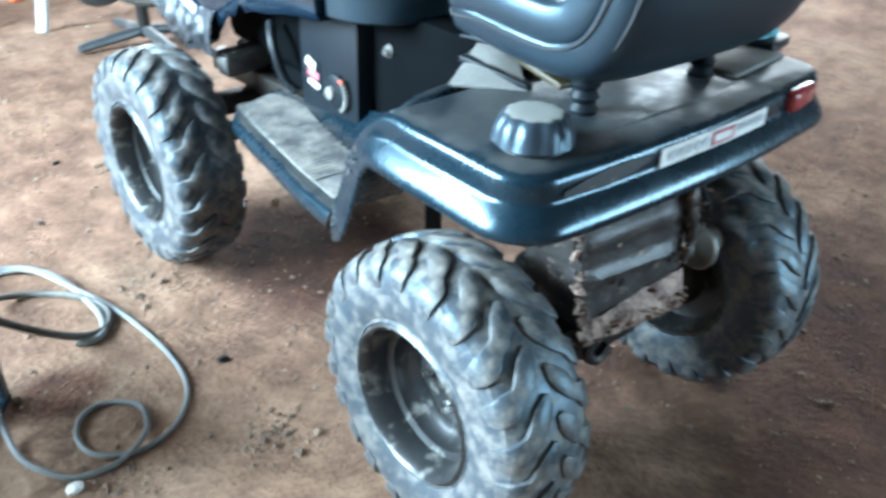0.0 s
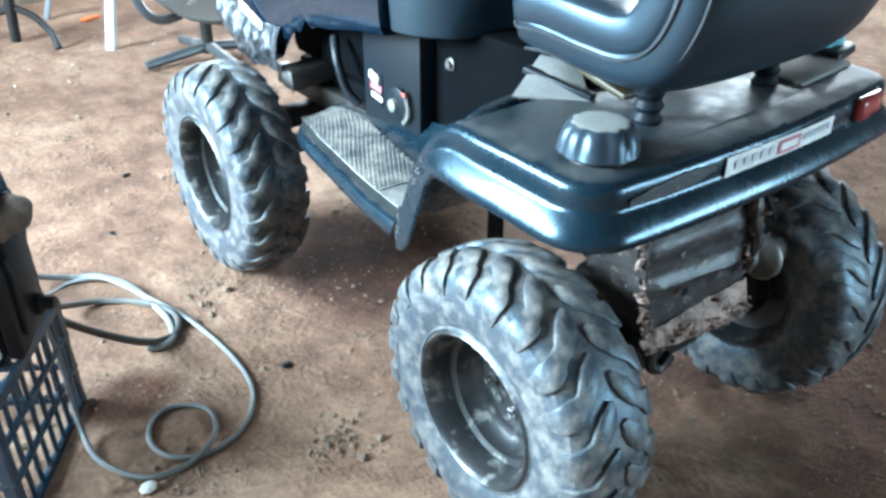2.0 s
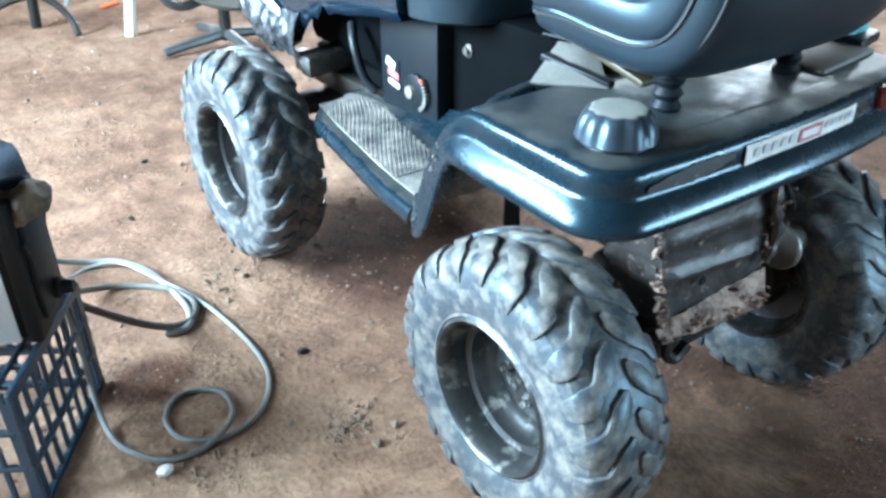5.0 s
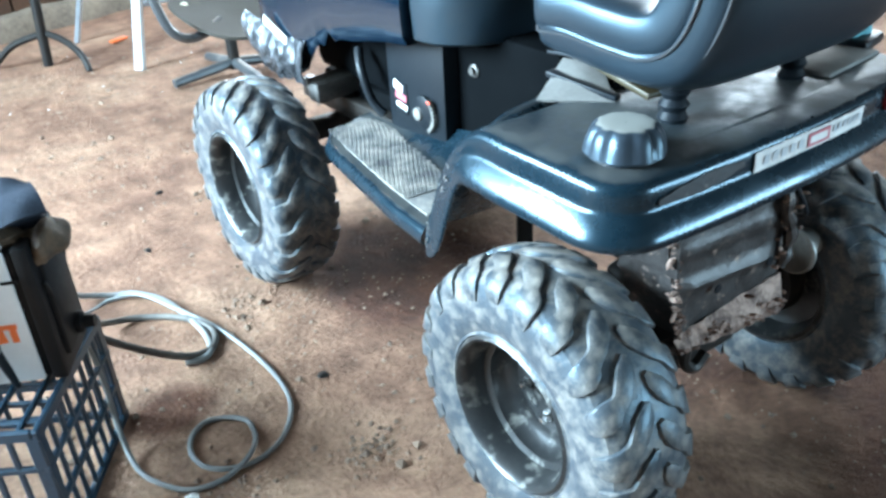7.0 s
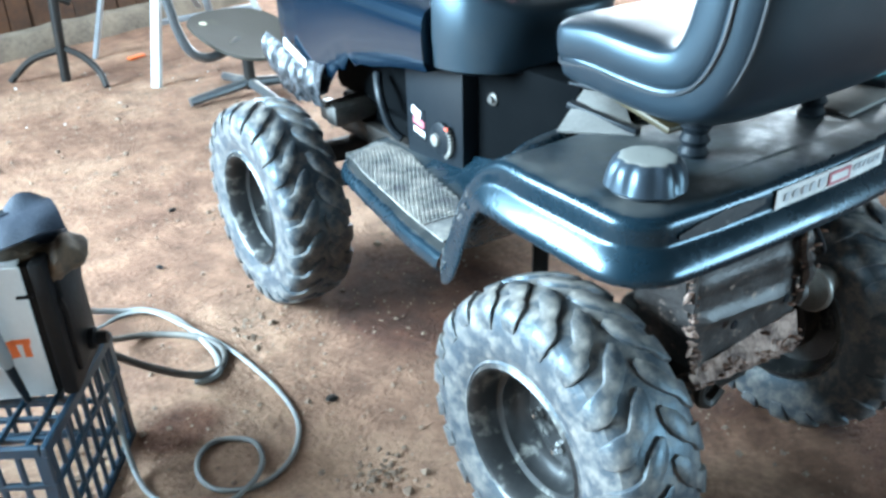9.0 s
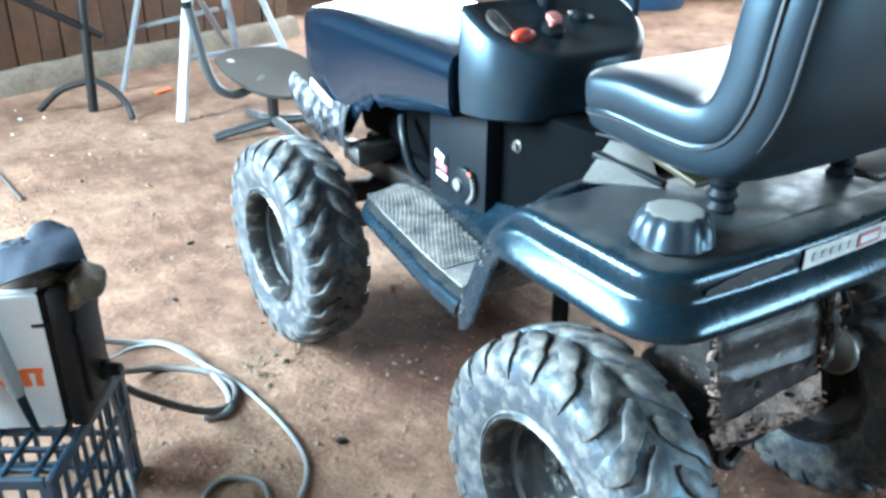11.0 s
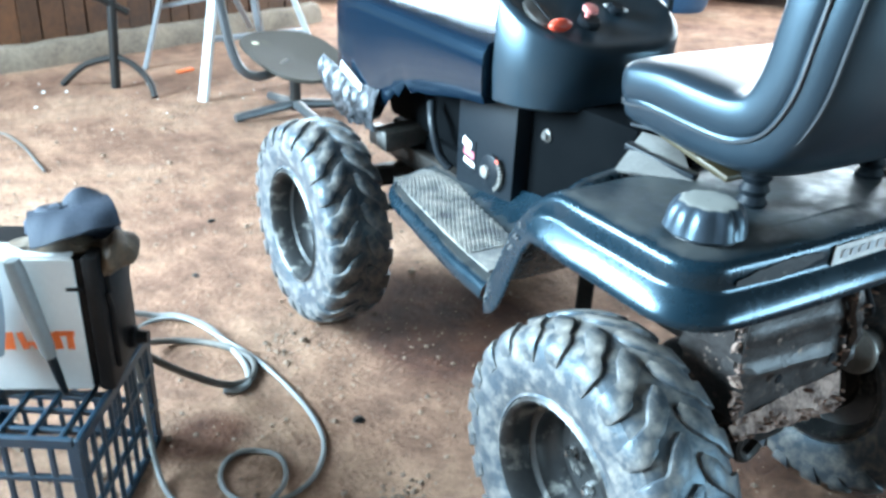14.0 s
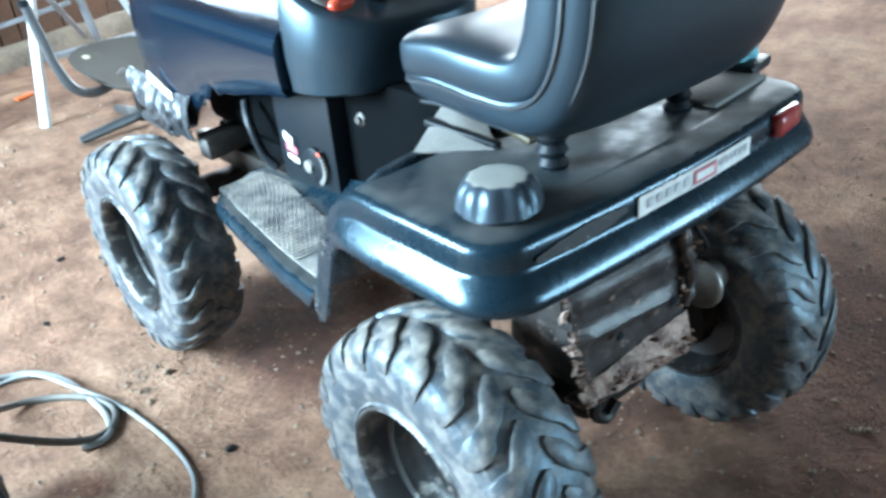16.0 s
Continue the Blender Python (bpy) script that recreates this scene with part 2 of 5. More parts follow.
LADDER = material("chipped_white_paint", (0.46, 0.47, 0.47), (0.3, 0.31, 0.31), 12, 0.5, 0, 0.2, 90, dust=(0.3, 0.26, 0.22), dust_amount=-0.02)
LADDER_BLUE = material("grey_blue_aluminium", (0.36, 0.38, 0.40), (0.2, 0.22, 0.24), 12, 0.4, 0.5, 0.2, 90)
CHAIR = material("dusty_chair_shell", (0.038, 0.033, 0.025), (0.024, 0.021, 0.017), 9, 0.7, 0, 0.2, 120, dust=(0.10, 0.085, 0.062), dust_amount=-0.04, up_dust=0.06, spec=0.25)
CHAIR_TUBE = material("chair_steel_tube", (0.06, 0.07, 0.08), (0.1, 0.1, 0.1), 12, 0.4, 0.5, 0.1, 90, dust=DUST, dust_amount=0.04, up_dust=0.15)
PAPER = material("cream_smear", (0.62, 0.57, 0.42), None, 40, 0.9, 0, 0.2, 90)
CRATE = material("blue_crate_plastic", (0.005, 0.03, 0.055), (0.003, 0.012, 0.022), 14, 0.38, 0, 0.12, 110, dust=(0.27, 0.24, 0.21), dust_amount=-0.06, up_dust=0.05, dust_scale=12)
WELDER_WHITE = material("welder_white_paint", (0.72, 0.71, 0.69), (0.6, 0.58, 0.56), 6, 0.4, 0, 0.06, 120)
WELDER_BLACK = material("welder_black_plastic", (0.006, 0.006, 0.007), (0.012, 0.011, 0.011), 16, 0.5, 0, 0.2, 140, dust=(0.22, 0.18, 0.14), dust_amount=-0.12, spec=0.15)
ORANGE = material("orange_print", (0.85, 0.17, 0.04), (0.7, 0.13, 0.03), 20, 0.45, 0, 0.0, 90)
CLOTH = material("dusty_navy_cloth", (0.022, 0.03, 0.046), (0.010, 0.014, 0.022), 18, 0.7, 0, 0.8, 220, dust=(0.12, 0.125, 0.14), dust_amount=-0.1, dust_scale=16, spec=0.2)
LEATHER = material("scorched_leather", (0.15, 0.095, 0.055), (0.012, 0.008, 0.006), 30, 0.75, 0, 0.8, 110)
CABLE = material("grey_rubber_hose", (0.21, 0.215, 0.21), (0.14, 0.14, 0.135), 14, 0.55, 0, 0.1, 90, dust=DUST, dust_amount=-0.02)
CABLE_DARK = material("dark_rubber_cable", (0.05, 0.045, 0.04), (0.09, 0.08, 0.07), 14, 0.6, 0, 0.1, 90, dust=(0.22, 0.18, 0.14), dust_amount=0.05)
GREY_GRIP = material("grey_grip_plastic", (0.2, 0.21, 0.21), (0.14, 0.14, 0.14), 12, 0.45, 0, 0.1, 140)
VISOR = material("scuffed_visor_plastic", (0.33, 0.38, 0.42), (0.22, 0.26, 0.3), 9, 0.22, 0, 0.1, 120)
TUB = material("blue_tub_plastic", (0.03, 0.10, 0.20), (0.02, 0.06, 0.12), 8, 0.4, 0, 0.1, 90)
TEAL = material("pale_teal_cloth", (0.16, 0.42, 0.46), (0.1, 0.3, 0.34), 14, 0.8, 0, 0.4, 120)
STONE = material("pale_grit", (0.30, 0.21, 0.15), (0.15, 0.09, 0.062), 20, 0.9, 0, 0.4, 120, island=0.45)
SCRAP = material("white_scrap", (0.75, 0.74, 0.72), (0.5, 0.48, 0.45), 30, 0.7, 0, 0.2, 90)
PAD = material("dust_caked_panel", (0.24, 0.23, 0.215), (0.12, 0.113, 0.105), 14, 0.85, 0, 0.5, 120)


# ---------------------------------------------------------------- mesh helpers
def part(name, bm, mat, parent=None, label="", smooth=True, angle=35):
    """Links a bmesh as one mesh object under a thing or a part."""
    me = bpy.data.meshes.new(name)
    bmesh.ops.recalc_face_normals(bm, faces=bm.faces)
    bm.to_mesh(me)
    bm.free()
    me.materials.append(mat)
    if smooth:
        me.polygons.foreach_set("use_smooth", [True] * len(me.polygons))
        me.set_sharp_from_angle(angle=radians(angle))
    ob = new(name, me)
    if parent:
        ob.parent = parent
    if label:
        ob["label"] = label
    return ob


def thing(name, label, category, group="", kind="", at=None):
    ob = new(name)
    ob.empty_display_size = 0.05
    if at is not None:
        ob.matrix_world = at
    return tagged(ob, label, category, group, kind)


def add_box(bm, m, sx, sy, sz, bevel=0.004, seg=2):
    """A bevelled box of full size sx, sy, sz at the pose m."""
    made = bmesh.ops.create_cube(bm, size=1, matrix=m @ Matrix.Diagonal((sx, sy, sz, 1)))
    if bevel:
        vs = set(made["verts"])
        es = [e for e in bm.edges if e.verts[0] in vs and e.verts[1] in vs]
        bmesh.ops.bevel(bm, geom=es, offset=bevel, segments=seg, affect="EDGES", profile=0.5)
    return bm


def box(m, sx, sy, sz, bevel=0.004, seg=2):
    return add_box(bmesh.new(), m, sx, sy, sz, bevel, seg)


def add_rows(bm, rows, close_u=False, close_v=False):
    """A skin over rows of points."""
    vs = [[bm.verts.new(p) for p in r] for r in rows]
    nu, nv = len(vs), len(vs[0])
    for i in range(nu if close_u else nu - 1):
        for j in range(nv if close_v else nv - 1):
            a, b = vs[i], vs[(i + 1) % nu]
            bm.faces.new((a[j], a[(j + 1) % nv], b[(j + 1) % nv], b[j]))
    return vs


def add_lathe(bm, prof, m, n=32, caps=False):
    """Turns (radius, height) pairs about z."""
    rows = [[m @ Vector((r * math.cos(2 * math.pi * k / n), r * math.sin(2 * math.pi * k / n), h)) for k in range(n)] for r, h in prof]
    vs = add_rows(bm, rows, close_v=True)
    if caps:
        bm.faces.new(vs[0])
        bm.faces.new(vs[-1])
    return bm


def lathe(prof, m=None, n=32, caps=True):
    return add_lathe(bmesh.new(), prof, m or Matrix(), n, caps)


def smooth_line(points, steps=8, closed=False):
    """Catmull-Rom through the points."""
    p = [Vector(q) for q in points]
    n, out = len(p), []
    for i in range(n if closed else n - 1):
        if closed:
            a, b, c, d = p[(i - 1) % n], p[i], p[(i + 1) % n], p[(i + 2) % n]
        else:
            a, b, c, d = p[max(i - 1, 0)], p[i], p[i + 1], p[min(i + 2, n - 1)]
        for k in range(steps):
            t = k / steps
            out.append(0.5 * ((2 * b) + (c - a) * t + (2 * a - 5 * b + 4 * c - d) * t * t + (3 * b - a - 3 * c + d) * t ** 3))
    if not closed:
        out.append(p[-1])
    return out


def add_tube(bm, line, r, n=10, caps=True, flat=1.0):
    """A tube along a line of points; r may be a number or one radius a point."""
    line = [Vector(q) for q in line]
    rows, side = [], None
    for i, q in enumerate(line):
        way = (line[min(i + 1, len(line) - 1)] - line[max(i - 1, 0)]).normalized()
        if side is None:
            side = way.orthogonal().normalized()
        side = (side - way * side.dot(way)).normalized()
        up = way.cross(side)
        rad = r[i] if isinstance(r, (list, tuple)) else r
        rows.append([q + rad * (math.cos(2 * math.pi * k / n) * side + flat * math.sin(2 * math.pi * k / n) * up) for k in range(n)])
    vs = add_rows(bm, rows, close_v=True)
    if caps:
        bm.faces.new(vs[0])
        bm.faces.new(vs[-1])
    return bm


def tube(line, r, n=10, caps=True, flat=1.0):
    return add_tube(bmesh.new(), line, r, n, caps, flat)


def bar(a, b, w, h, bevel=0.003):
    """A straight rectangular bar from a to b."""
    a, b = Vector(a), Vector(b)
    m = Matrix.Translation((a + b) / 2) @ (b - a).to_track_quat("Z", "Y").to_matrix().to_4x4()
    return box(m, w, h, (b - a).length, bevel, 1)


def thicken(bm, depth):
    """Gives an open skin a thickness."""
    bmesh.ops.recalc_face_normals(bm, faces=bm.faces)
    bmesh.ops.solidify(bm, geom=bm.faces[:], thickness=depth)
    return bm


# ---------------------------------------------------------------- the shed
def lump(x, y):
    """Height of the trodden earth."""
    near = 0.006 * noise.noise(Vector((x * 2.2, y * 2.2, 0))) + 0.004 * noise.noise(Vector((x * 9, y * 9, 3)))
    return near


def build_ground():
    bm = bmesh.new()
    xs = [-60, -30, -15, -8, -5, -3.4] + [-2.6 + 0.04 * i for i in range(131)] + [3.0, 3.6, 4.6, 6, 8, 14, 30, 60]
    ys = [-60, -30, -15, -8, -4, -2] + [-1.2 + 0.04 * i for i in range(151)] + [5.2, 6, 8, 12, 20, 35, 60]
    add_rows(bm, [[(x, y, lump(x, y)) for x in xs] for y in ys])
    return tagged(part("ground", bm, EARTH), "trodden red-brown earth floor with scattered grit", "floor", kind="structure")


build_ground()
NORTH = pose(-0.8, 4.58, 0, 0, 0, 22)      # the plank wall: local x along it, local y outwards


def wall_with_opening(name, a, b, height, lo, hi, sill, head, label):
    """A boarded wall with one opening from lo to hi along it, sill to head in height."""
    bm = bmesh.new()
    a, b = Vector((*a, 0)), Vector((*b, 0))
    d = b - a
    m = Matrix.Translation(a) @ Matrix.Rotation(math.atan2(d.y, d.x), 4, "Z")
    L = d.length
    for x0, x1, z0, z1 in ((0, lo, 0, height), (hi, L, 0, height), (lo, hi, head, height), (lo, hi, 0, sill)):
        if x1 - x0 > 0.01 and z1 - z0 > 0.01:
            add_box(bm, m @ pose((x0 + x1) / 2, 0, (z0 + z1) / 2), x1 - x0, 0.12, z1 - z0, 0)
    return tagged(part(name, bm, ROOF, smooth=False), label, "wall", kind="structure")


wall_with_opening("wall_west", (-5.8, 6.6), (-5.8, -5.0), 3.4, 0.2, 5.6, 0.0, 3.2, "boarded shed wall with a wide open doorway")
wall_with_opening("wall_east", (6.6, -5.0), (6.6, 8.0), 3.4, 4.6, 10.4, 0.0, 3.0, "boarded shed wall with a wide open side")
wall_with_opening("wall_south", (-5.8, -5.0), (6.6, -5.0), 3.4, 7.4, 11.0, 0.0, 2.7, "boarded shed wall with an open doorway")


def build_roof():
    """The flat boarded roof."""
    bm = bmesh.new()
    for x0, x1, y0, y1 in ((-5.9, 6.7, -5.1, 8.1),):
        add_box(bm, pose((x0 + x1) / 2, (y0 + y1) / 2, 3.46), x1 - x0, y1 - y0, 0.1, 0)
    return tagged(part("ceiling", bm, ROOF, smooth=False), "dark boarded shed roof", "ceiling", kind="structure")


build_roof()


def build_north_wall():
    bm = bmesh.new()
    for x0, x1, z0, z1 in ((-0.6, 2.5, 0, 3.4), (5.0, 8.3, 0, 3.4), (2.5, 5.0, 2.6, 3.4)):
        add_box(bm, NORTH @ pose((x0 + x1) / 2, 0.1, (z0 + z1) / 2), x1 - x0, 0.05, z1 - z0, 0)
    wall = tagged(part("wall_north", bm, ROOF, smooth=False), "shed wall of upright weathered brown planks", "wall", kind="structure")
    rng = random.Random(4)
    x = -0.6
    while x < 7.5:
        w = rng.uniform(0.13, 0.2)
        top = rng.uniform(3.2, 3.38)
        bm = bmesh.new()
        rows = []
        for i in range(5):
            foot = 2.6 if 2.4 < x < 4.9 else 0.12
            z = foot + (top - foot) * i / 4
            o = rng.uniform(-0.006, 0.006)
            rows.append([(x + o, 0.0, z), (x + w - 0.012 + o, rng.uniform(-0.004, 0.004), z), (x + w - 0.012 + o, 0.03, z), (x + o, 0.03, z)])
        vs = add_rows(bm, [[NORTH @ Vector(p) for p in r] for r in rows], close_v=True)
        bm.faces.new(vs[0])
        bm.faces.new(vs[-1])
        part("plank", bm, WOOD, wall, smooth=False)
        x += w
    bm = bmesh.new()
    rows = []
    for i in range(70):
        px = -0.65 + 3.1 * i / 69
        rows.append([NORTH @ Vector((px, -0.07 + 0.03 * noise.noise(Vector((px * 3, 0, 1))) + dy, z + (0.02 * noise.noise(Vector((px * 4, z, 7))) if z > 0.1 else 0)))
                     for dy, z in ((-0.05, -0.02), (-0.035, 0.08), (0.0, 0.125), (0.06, 0.135), (0.16, 0.13))])
    add_rows(bm, rows)
    tagged(part("footing", bm, SILL), "pale dusty stone footing below the planks", "footing", kind="structure")


build_north_wall()


# ---------------------------------------------------------------- the tractor
def tyre_mesh(R, W, bead):
    """A knobbly tyre about the x axis: carcass, and angled bars in two staggered rows."""
    half = [(0.0, 0.012), (0.14, 0.0125), (0.27, 0.016), (0.38, 0.022), (0.45, 0.033), (0.49, 0.053), (0.502, 0.076), (0.497, 0.098), (0.47, 0.118), (0.43, R - bead)]

    def at(s, h=0.0):
        """Point of the profile at index s (sign: side), h out along the normal: x and radius."""
        k = min(abs(s), len(half) - 1.001)
        i, f = int(k), k - int(k)
        (xa, ra), (xb, rb) = half[i], half[i + 1]
        x, r = (xa + (xb - xa) * f) * W, R - (ra + (rb - ra) * f)
        tx, tr = (xb - xa) * W, -(rb - ra)
        n = math.hypot(tx, tr)
        x, r = x + h * -tr / n, r + h * tx / n
        return (x if s >= 0 else -x), r

    def spot(s, a, h=0.0):
        x, r = at(s, h)
        return Vector((x, r * math.cos(a), r * math.sin(a)))

    bm = bmesh.new()
    n = 72
    ss = [-9 + 0.5 * i for i in range(37)]
    add_rows(bm, [[spot(s, 2 * math.pi * k / n) for s in ss] for k in range(n)], close_u=True)
    for side in (-1, 1):
        ring = [[spot(side * (8.3 + 0.25 * j), 2 * math.pi * k / n, 0.004 if j == 1 else -0.001) for j in range(3)] for k in range(n)]
        add_rows(bm, ring, close_u=True)
    # tread bars, one mesh for each row and each of two lengths; station: s, angle along the bar, half angular width, height
    bars = []
    for side in (-1, 1):
        for slip in (0.0, 0.02):
            stations = [(0.1 + 4 * slip, 0.0, 0.04, 0.005), (0.5, 0.03, 0.09, 0.0075), (1.35, 0.10, 0.1, 0.008), (1.95, 0.155, 0.078, 0.007), (2.2, 0.185, 0.07, 0.0065), (2.5, 0.215, 0.084, 0.0075), (3.2, 0.25 - slip, 0.096, 0.0085),
                        (4.0, 0.262 - slip, 0.092, 0.008), (4.8 - 10 * slip, 0.268 - slip, 0.08, 0.006), (5.5 - 20 * slip, 0.27 - slip, 0.06, 0.002)]
            tb = bmesh.new()
            rows = []
            for k, (s, a, wa, h) in enumerate(stations):
                rows.append([spot(side * s, a - wa, -0.003), spot(side * s, a - wa * 0.9, h * 0.86), spot(side * s, a - wa * 0.78, h), spot(side * s, a + wa * 0.82, h), spot(side * s, a + wa * 0.92, h * 0.86), spot(side * s, a + wa * 0.96, -0.003)])
            vs = add_rows(tb, rows)
            for row in (vs[0], vs[-1]):
                tb.faces.new(row)
            bars.append((side, tb))
    return bm, bars


def turned(prof, n=48, m=None):
    """A lathe about the x axis from (x, radius) pairs."""
    bm = bmesh.new()
    m = m or Matrix()
    add_rows(bm, [[m @ Vector((x, r * math.cos(2 * math.pi * k / n), r * math.sin(2 * math.pi * k / n))) for k in range(n)] for x, r in prof], close_v=True)
    return bm


def build_wheel(tractor, m, R, W, bead, label):
    wheel = new("wheel")
    wheel.parent = tractor
    wheel.matrix_basis = m
    wheel["label"] = label
    carcass, bars = tyre_mesh(R, W, bead)
    part("tyre", carcass, RUBBER, wheel, "black knobbly rubber tyre caked with dry mud", angle=28)
    count = 22
    for i, (side, tb) in enumerate(bars):
        first = None
        for k in range(i % 2, count, 2):
            if first is None:
                ob = first = part("tread_bar", tb, RUBBER, wheel, angle=45)
            else:
                ob = new("tread_bar", first.data)
                ob.parent = wheel
            ob.matrix_basis = Matrix.Rotation((k + (0.5 if side > 0 else 0)) * 2 * math.pi / count, 4, "X")
    o = -0.44 * W
    prof = [(o - 0.004, bead + 0.004), (o - 0.008, bead - 0.002), (o - 0.002, bead - 0.009), (o + 0.012, bead - 0.013), (o + 0.02, bead - 0.016), (o + 0.045, bead - 0.018), (o + 0.05, bead - 0.03),
            (o + 0.075, bead - 0.033), (o + 0.082, bead - 0.043), (o + 0.098, bead - 0.05), (o + 0.1, 0.075), (o + 0.09, 0.068), (o + 0.09, 0.03), (o + 0.105, 0.022), (o + 0.105, 0.001)]
    rim = part("rim", turned(prof), RIM, wheel, "black steel rim with chalky dust", angle=50)
    back = [(-o + 0.004, bead + 0.004), (-o + 0.006, bead - 0.004), (-o - 0.01, bead - 0.012), (-o - 0.05, bead - 0.016), (o + 0.104, bead - 0.05), (o + 0.11, 0.02), (o + 0.11, 0.001)]
    part("rim_barrel", turned(back), RIM, wheel, angle=50)
    for k in range(4):
        a = math.pi / 4 + k * math.pi / 2 + 0.35
        bm = bmesh.new()
        add_lathe(bm, [(0.0125, 0.0), (0.0125, 0.008), (0.010, 0.011), (0.0095, 0.018), (0.006, 0.024), (0.001, 0.025)], pose(o + 0.092, 0.05 * math.cos(a), 0.05 * math.sin(a), 0, -90, 0), 6)
        part("lug_nut", bm, CHROME, rim, angle=30)
    for k in range(4):
        a = k * math.pi / 2 + 0.35
        bm = turned([(o + 0.0885, 0.011), (o + 0.0895, 0.009), (o + 0.1, 0.0085), (o + 0.1, 0.001)], 12, pose(0, 0.085 * math.cos(a) * 0.62, 0.085 * math.sin(a) * 0.62))
        part("rim_hole", bm, DULL_BLACK, rim)
    return wheel


tractor = thing("lawn_tractor", "black ride-on lawn tractor with oversized muddy off-road tyres", "lawn tractor")
REAR_R, FRONT_R, TYRE_W = 0.277, 0.29, 0.182
build_wheel(tractor, pose(-0.349, 0, REAR_R - 0.008, 20, 0, 0), REAR_R, TYRE_W, 0.143, "rear wheel with a muddy off-road tyre")
build_wheel(tractor, pose(0.349, 0, REAR_R - 0.008, -35, 0, 180), REAR_R, TYRE_W, 0.143, "rear wheel with a muddy off-road tyre")
build_wheel(tractor, pose(-0.35, 1.147, FRONT_R - 0.008, 47, 0, 0.8), FRONT_R, TYRE_W, 0.152, "front wheel with a muddy off-road tyre")
build_wheel(tractor, pose(0.35, 1.147, FRONT_R - 0.008, 10, 0, 180.8), FRONT_R, TYRE_W, 0.152, "front wheel with a muddy off-road tyre")

PAN_Z = 0.742


def pan_outline(n=10):
    """Plan of the lip: from the left front, round the rear, to the right front."""
    pts = [(-0.408, 0.10), (-0.411, 0.04), (-0.412, -0.03), (-0.412, -0.09)]
    cx, cy, r = -0.325, -0.118, 0.087
    for i in range(n + 1):
        a = math.pi + (math.pi / 2 - 0.06) * i / n
        pts.append((cx + r * math.cos(a), cy + r * math.sin(a)))
    pts += [(-0.25, -0.209), (-0.15, -0.213), (0.0, -0.215), (0.15, -0.208), (0.25, -0.199)]
    left = pts[:]
    right = [(-x, y + 0.012) for x, y in reversed(left[:4 + n + 1])]
    return left + right


def build_pan():
    # ramp stations: x, y, drop, share of the flared lip
    ramp = [(-0.378, 0.302, -0.250, 0.0), (-0.385, 0.276, -0.205, 0.0), (-0.391, 0.25, -0.158, 0.0), (-0.397, 0.224, -0.112, 0.05), (-0.401, 0.196, -0.068, 0.18), (-0.404, 0.168, -0.034, 0.42), (-0.406, 0.142, -0.012, 0.75), (-0.407, 0.12, -0.003, 0.95)]
    flat = [(x, y, 0.0, 1.0) for x, y in pan_outline()]
    path = ramp + flat + [(-x, y, dz, sc) for x, y, dz, sc in reversed(ramp)]
    line = [Vector((x, y, 0)) for x, y, dz, sc in path]
    flared = [(-0.075, 0.004), (-0.05, 0.004), (-0.034, 0.0025), (-0.023, -0.001), (-0.0165, -0.007), (-0.0138, -0.016), (-0.0135, -0.027), (-0.0138, -0.037), (-0.012, -0.043), (-0.007, -0.0495), (-0.0015, -0.0568), (0.0035, -0.0645), (0.0075, -0.0725), (0.0098, -0.0805), (0.008, -0.0885), (0.002, -0.092), (-0.003, -0.078)]
    skirt = [(-0.075, 0.0), (-0.05, 0.0), (-0.03, 0.0), (-0.018, 0.001), (-0.008, 0.0), (-0.003, -0.003), (0.0, -0.008), (0.0015, -0.013), (0.002, -0.018), (0.002, -0.023), (0.002, -0.029), (0.002, -0.036), (0.001, -0.043), (0.0, -0.049), (-0.002, -0.051), (-0.005, -0.05), (-0.006, -0.044)]
    rows = []
    for i, p in enumerate(line):
        way = (line[min(i + 1, len(line) - 1)] - line[max(i - 1, 0)]).normalized()
        out = Vector((way.y, -way.x, 0))
        dz, sc = path[i][2], path[i][3]
        deep = 1.1 + 1.4 * math.sin(math.pi * max(0.0, min(1.0, (0.31 - path[i][1]) / 0.17)))
        prof = smooth_line([(a[0] * sc + b[0] * (1 - sc), a[1] * sc + b[1] * deep * (1 - sc), 0) for a, b in zip(flared, skirt)], 3)
        dent = 0.0015 * noise.noise(p * 14)
        rows.append([p + out * (q.x + dent) + Vector((0, 0, PAN_Z + dz + q.y)) for q in prof])
    bm = bmesh.new()
    vs = add_rows(bm, rows)
    # the top, filled from side to side in strips, with a shallow sag
    nn = len(vs)
    strips = 10
    grid = []
    for i in range(nn // 2):
        a, b = vs[i][0], vs[nn - 1 - i][0]
        row = [a]
        for k in range(1, strips):
            p = a.co.lerp(b.co, k / strips)
            p.z += 0.0025 * noise.noise(p * 9)
            row.append(bm.verts.new(p))
        grid.append(row + [b])
    for r, q in zip(grid, grid[1:]):
        for k in range(strips):
            bm.faces.new((r[k], r[k + 1], q[k + 1], q[k]))
    if nn % 2:
        mid = vs[nn // 2][0]
        for k in range(strips):
            bm.faces.new((grid[-1][k], grid[-1][k + 1], mid))
    bmesh.ops.remove_doubles(bm, verts=bm.verts, dist=0.0008)
    pan = part("fender_pan", bm, GLOSS_BLACK, tractor, "glossy black rear fender pan with dust and scuffs", angle=50)
    # rounded bead along the front edge of the deck
    bead = smooth_line([(-0.385, 0.092, PAN_Z - 0.02), (-0.365, 0.108, PAN_Z - 0.018), (-0.33, 0.122, PAN_Z - 0.0165), (-0.285, 0.132, PAN_Z - 0.015), (-0.24, 0.139, PAN_Z - 0.0145), (-0.215, 0.142, PAN_Z - 0.018)], 6)
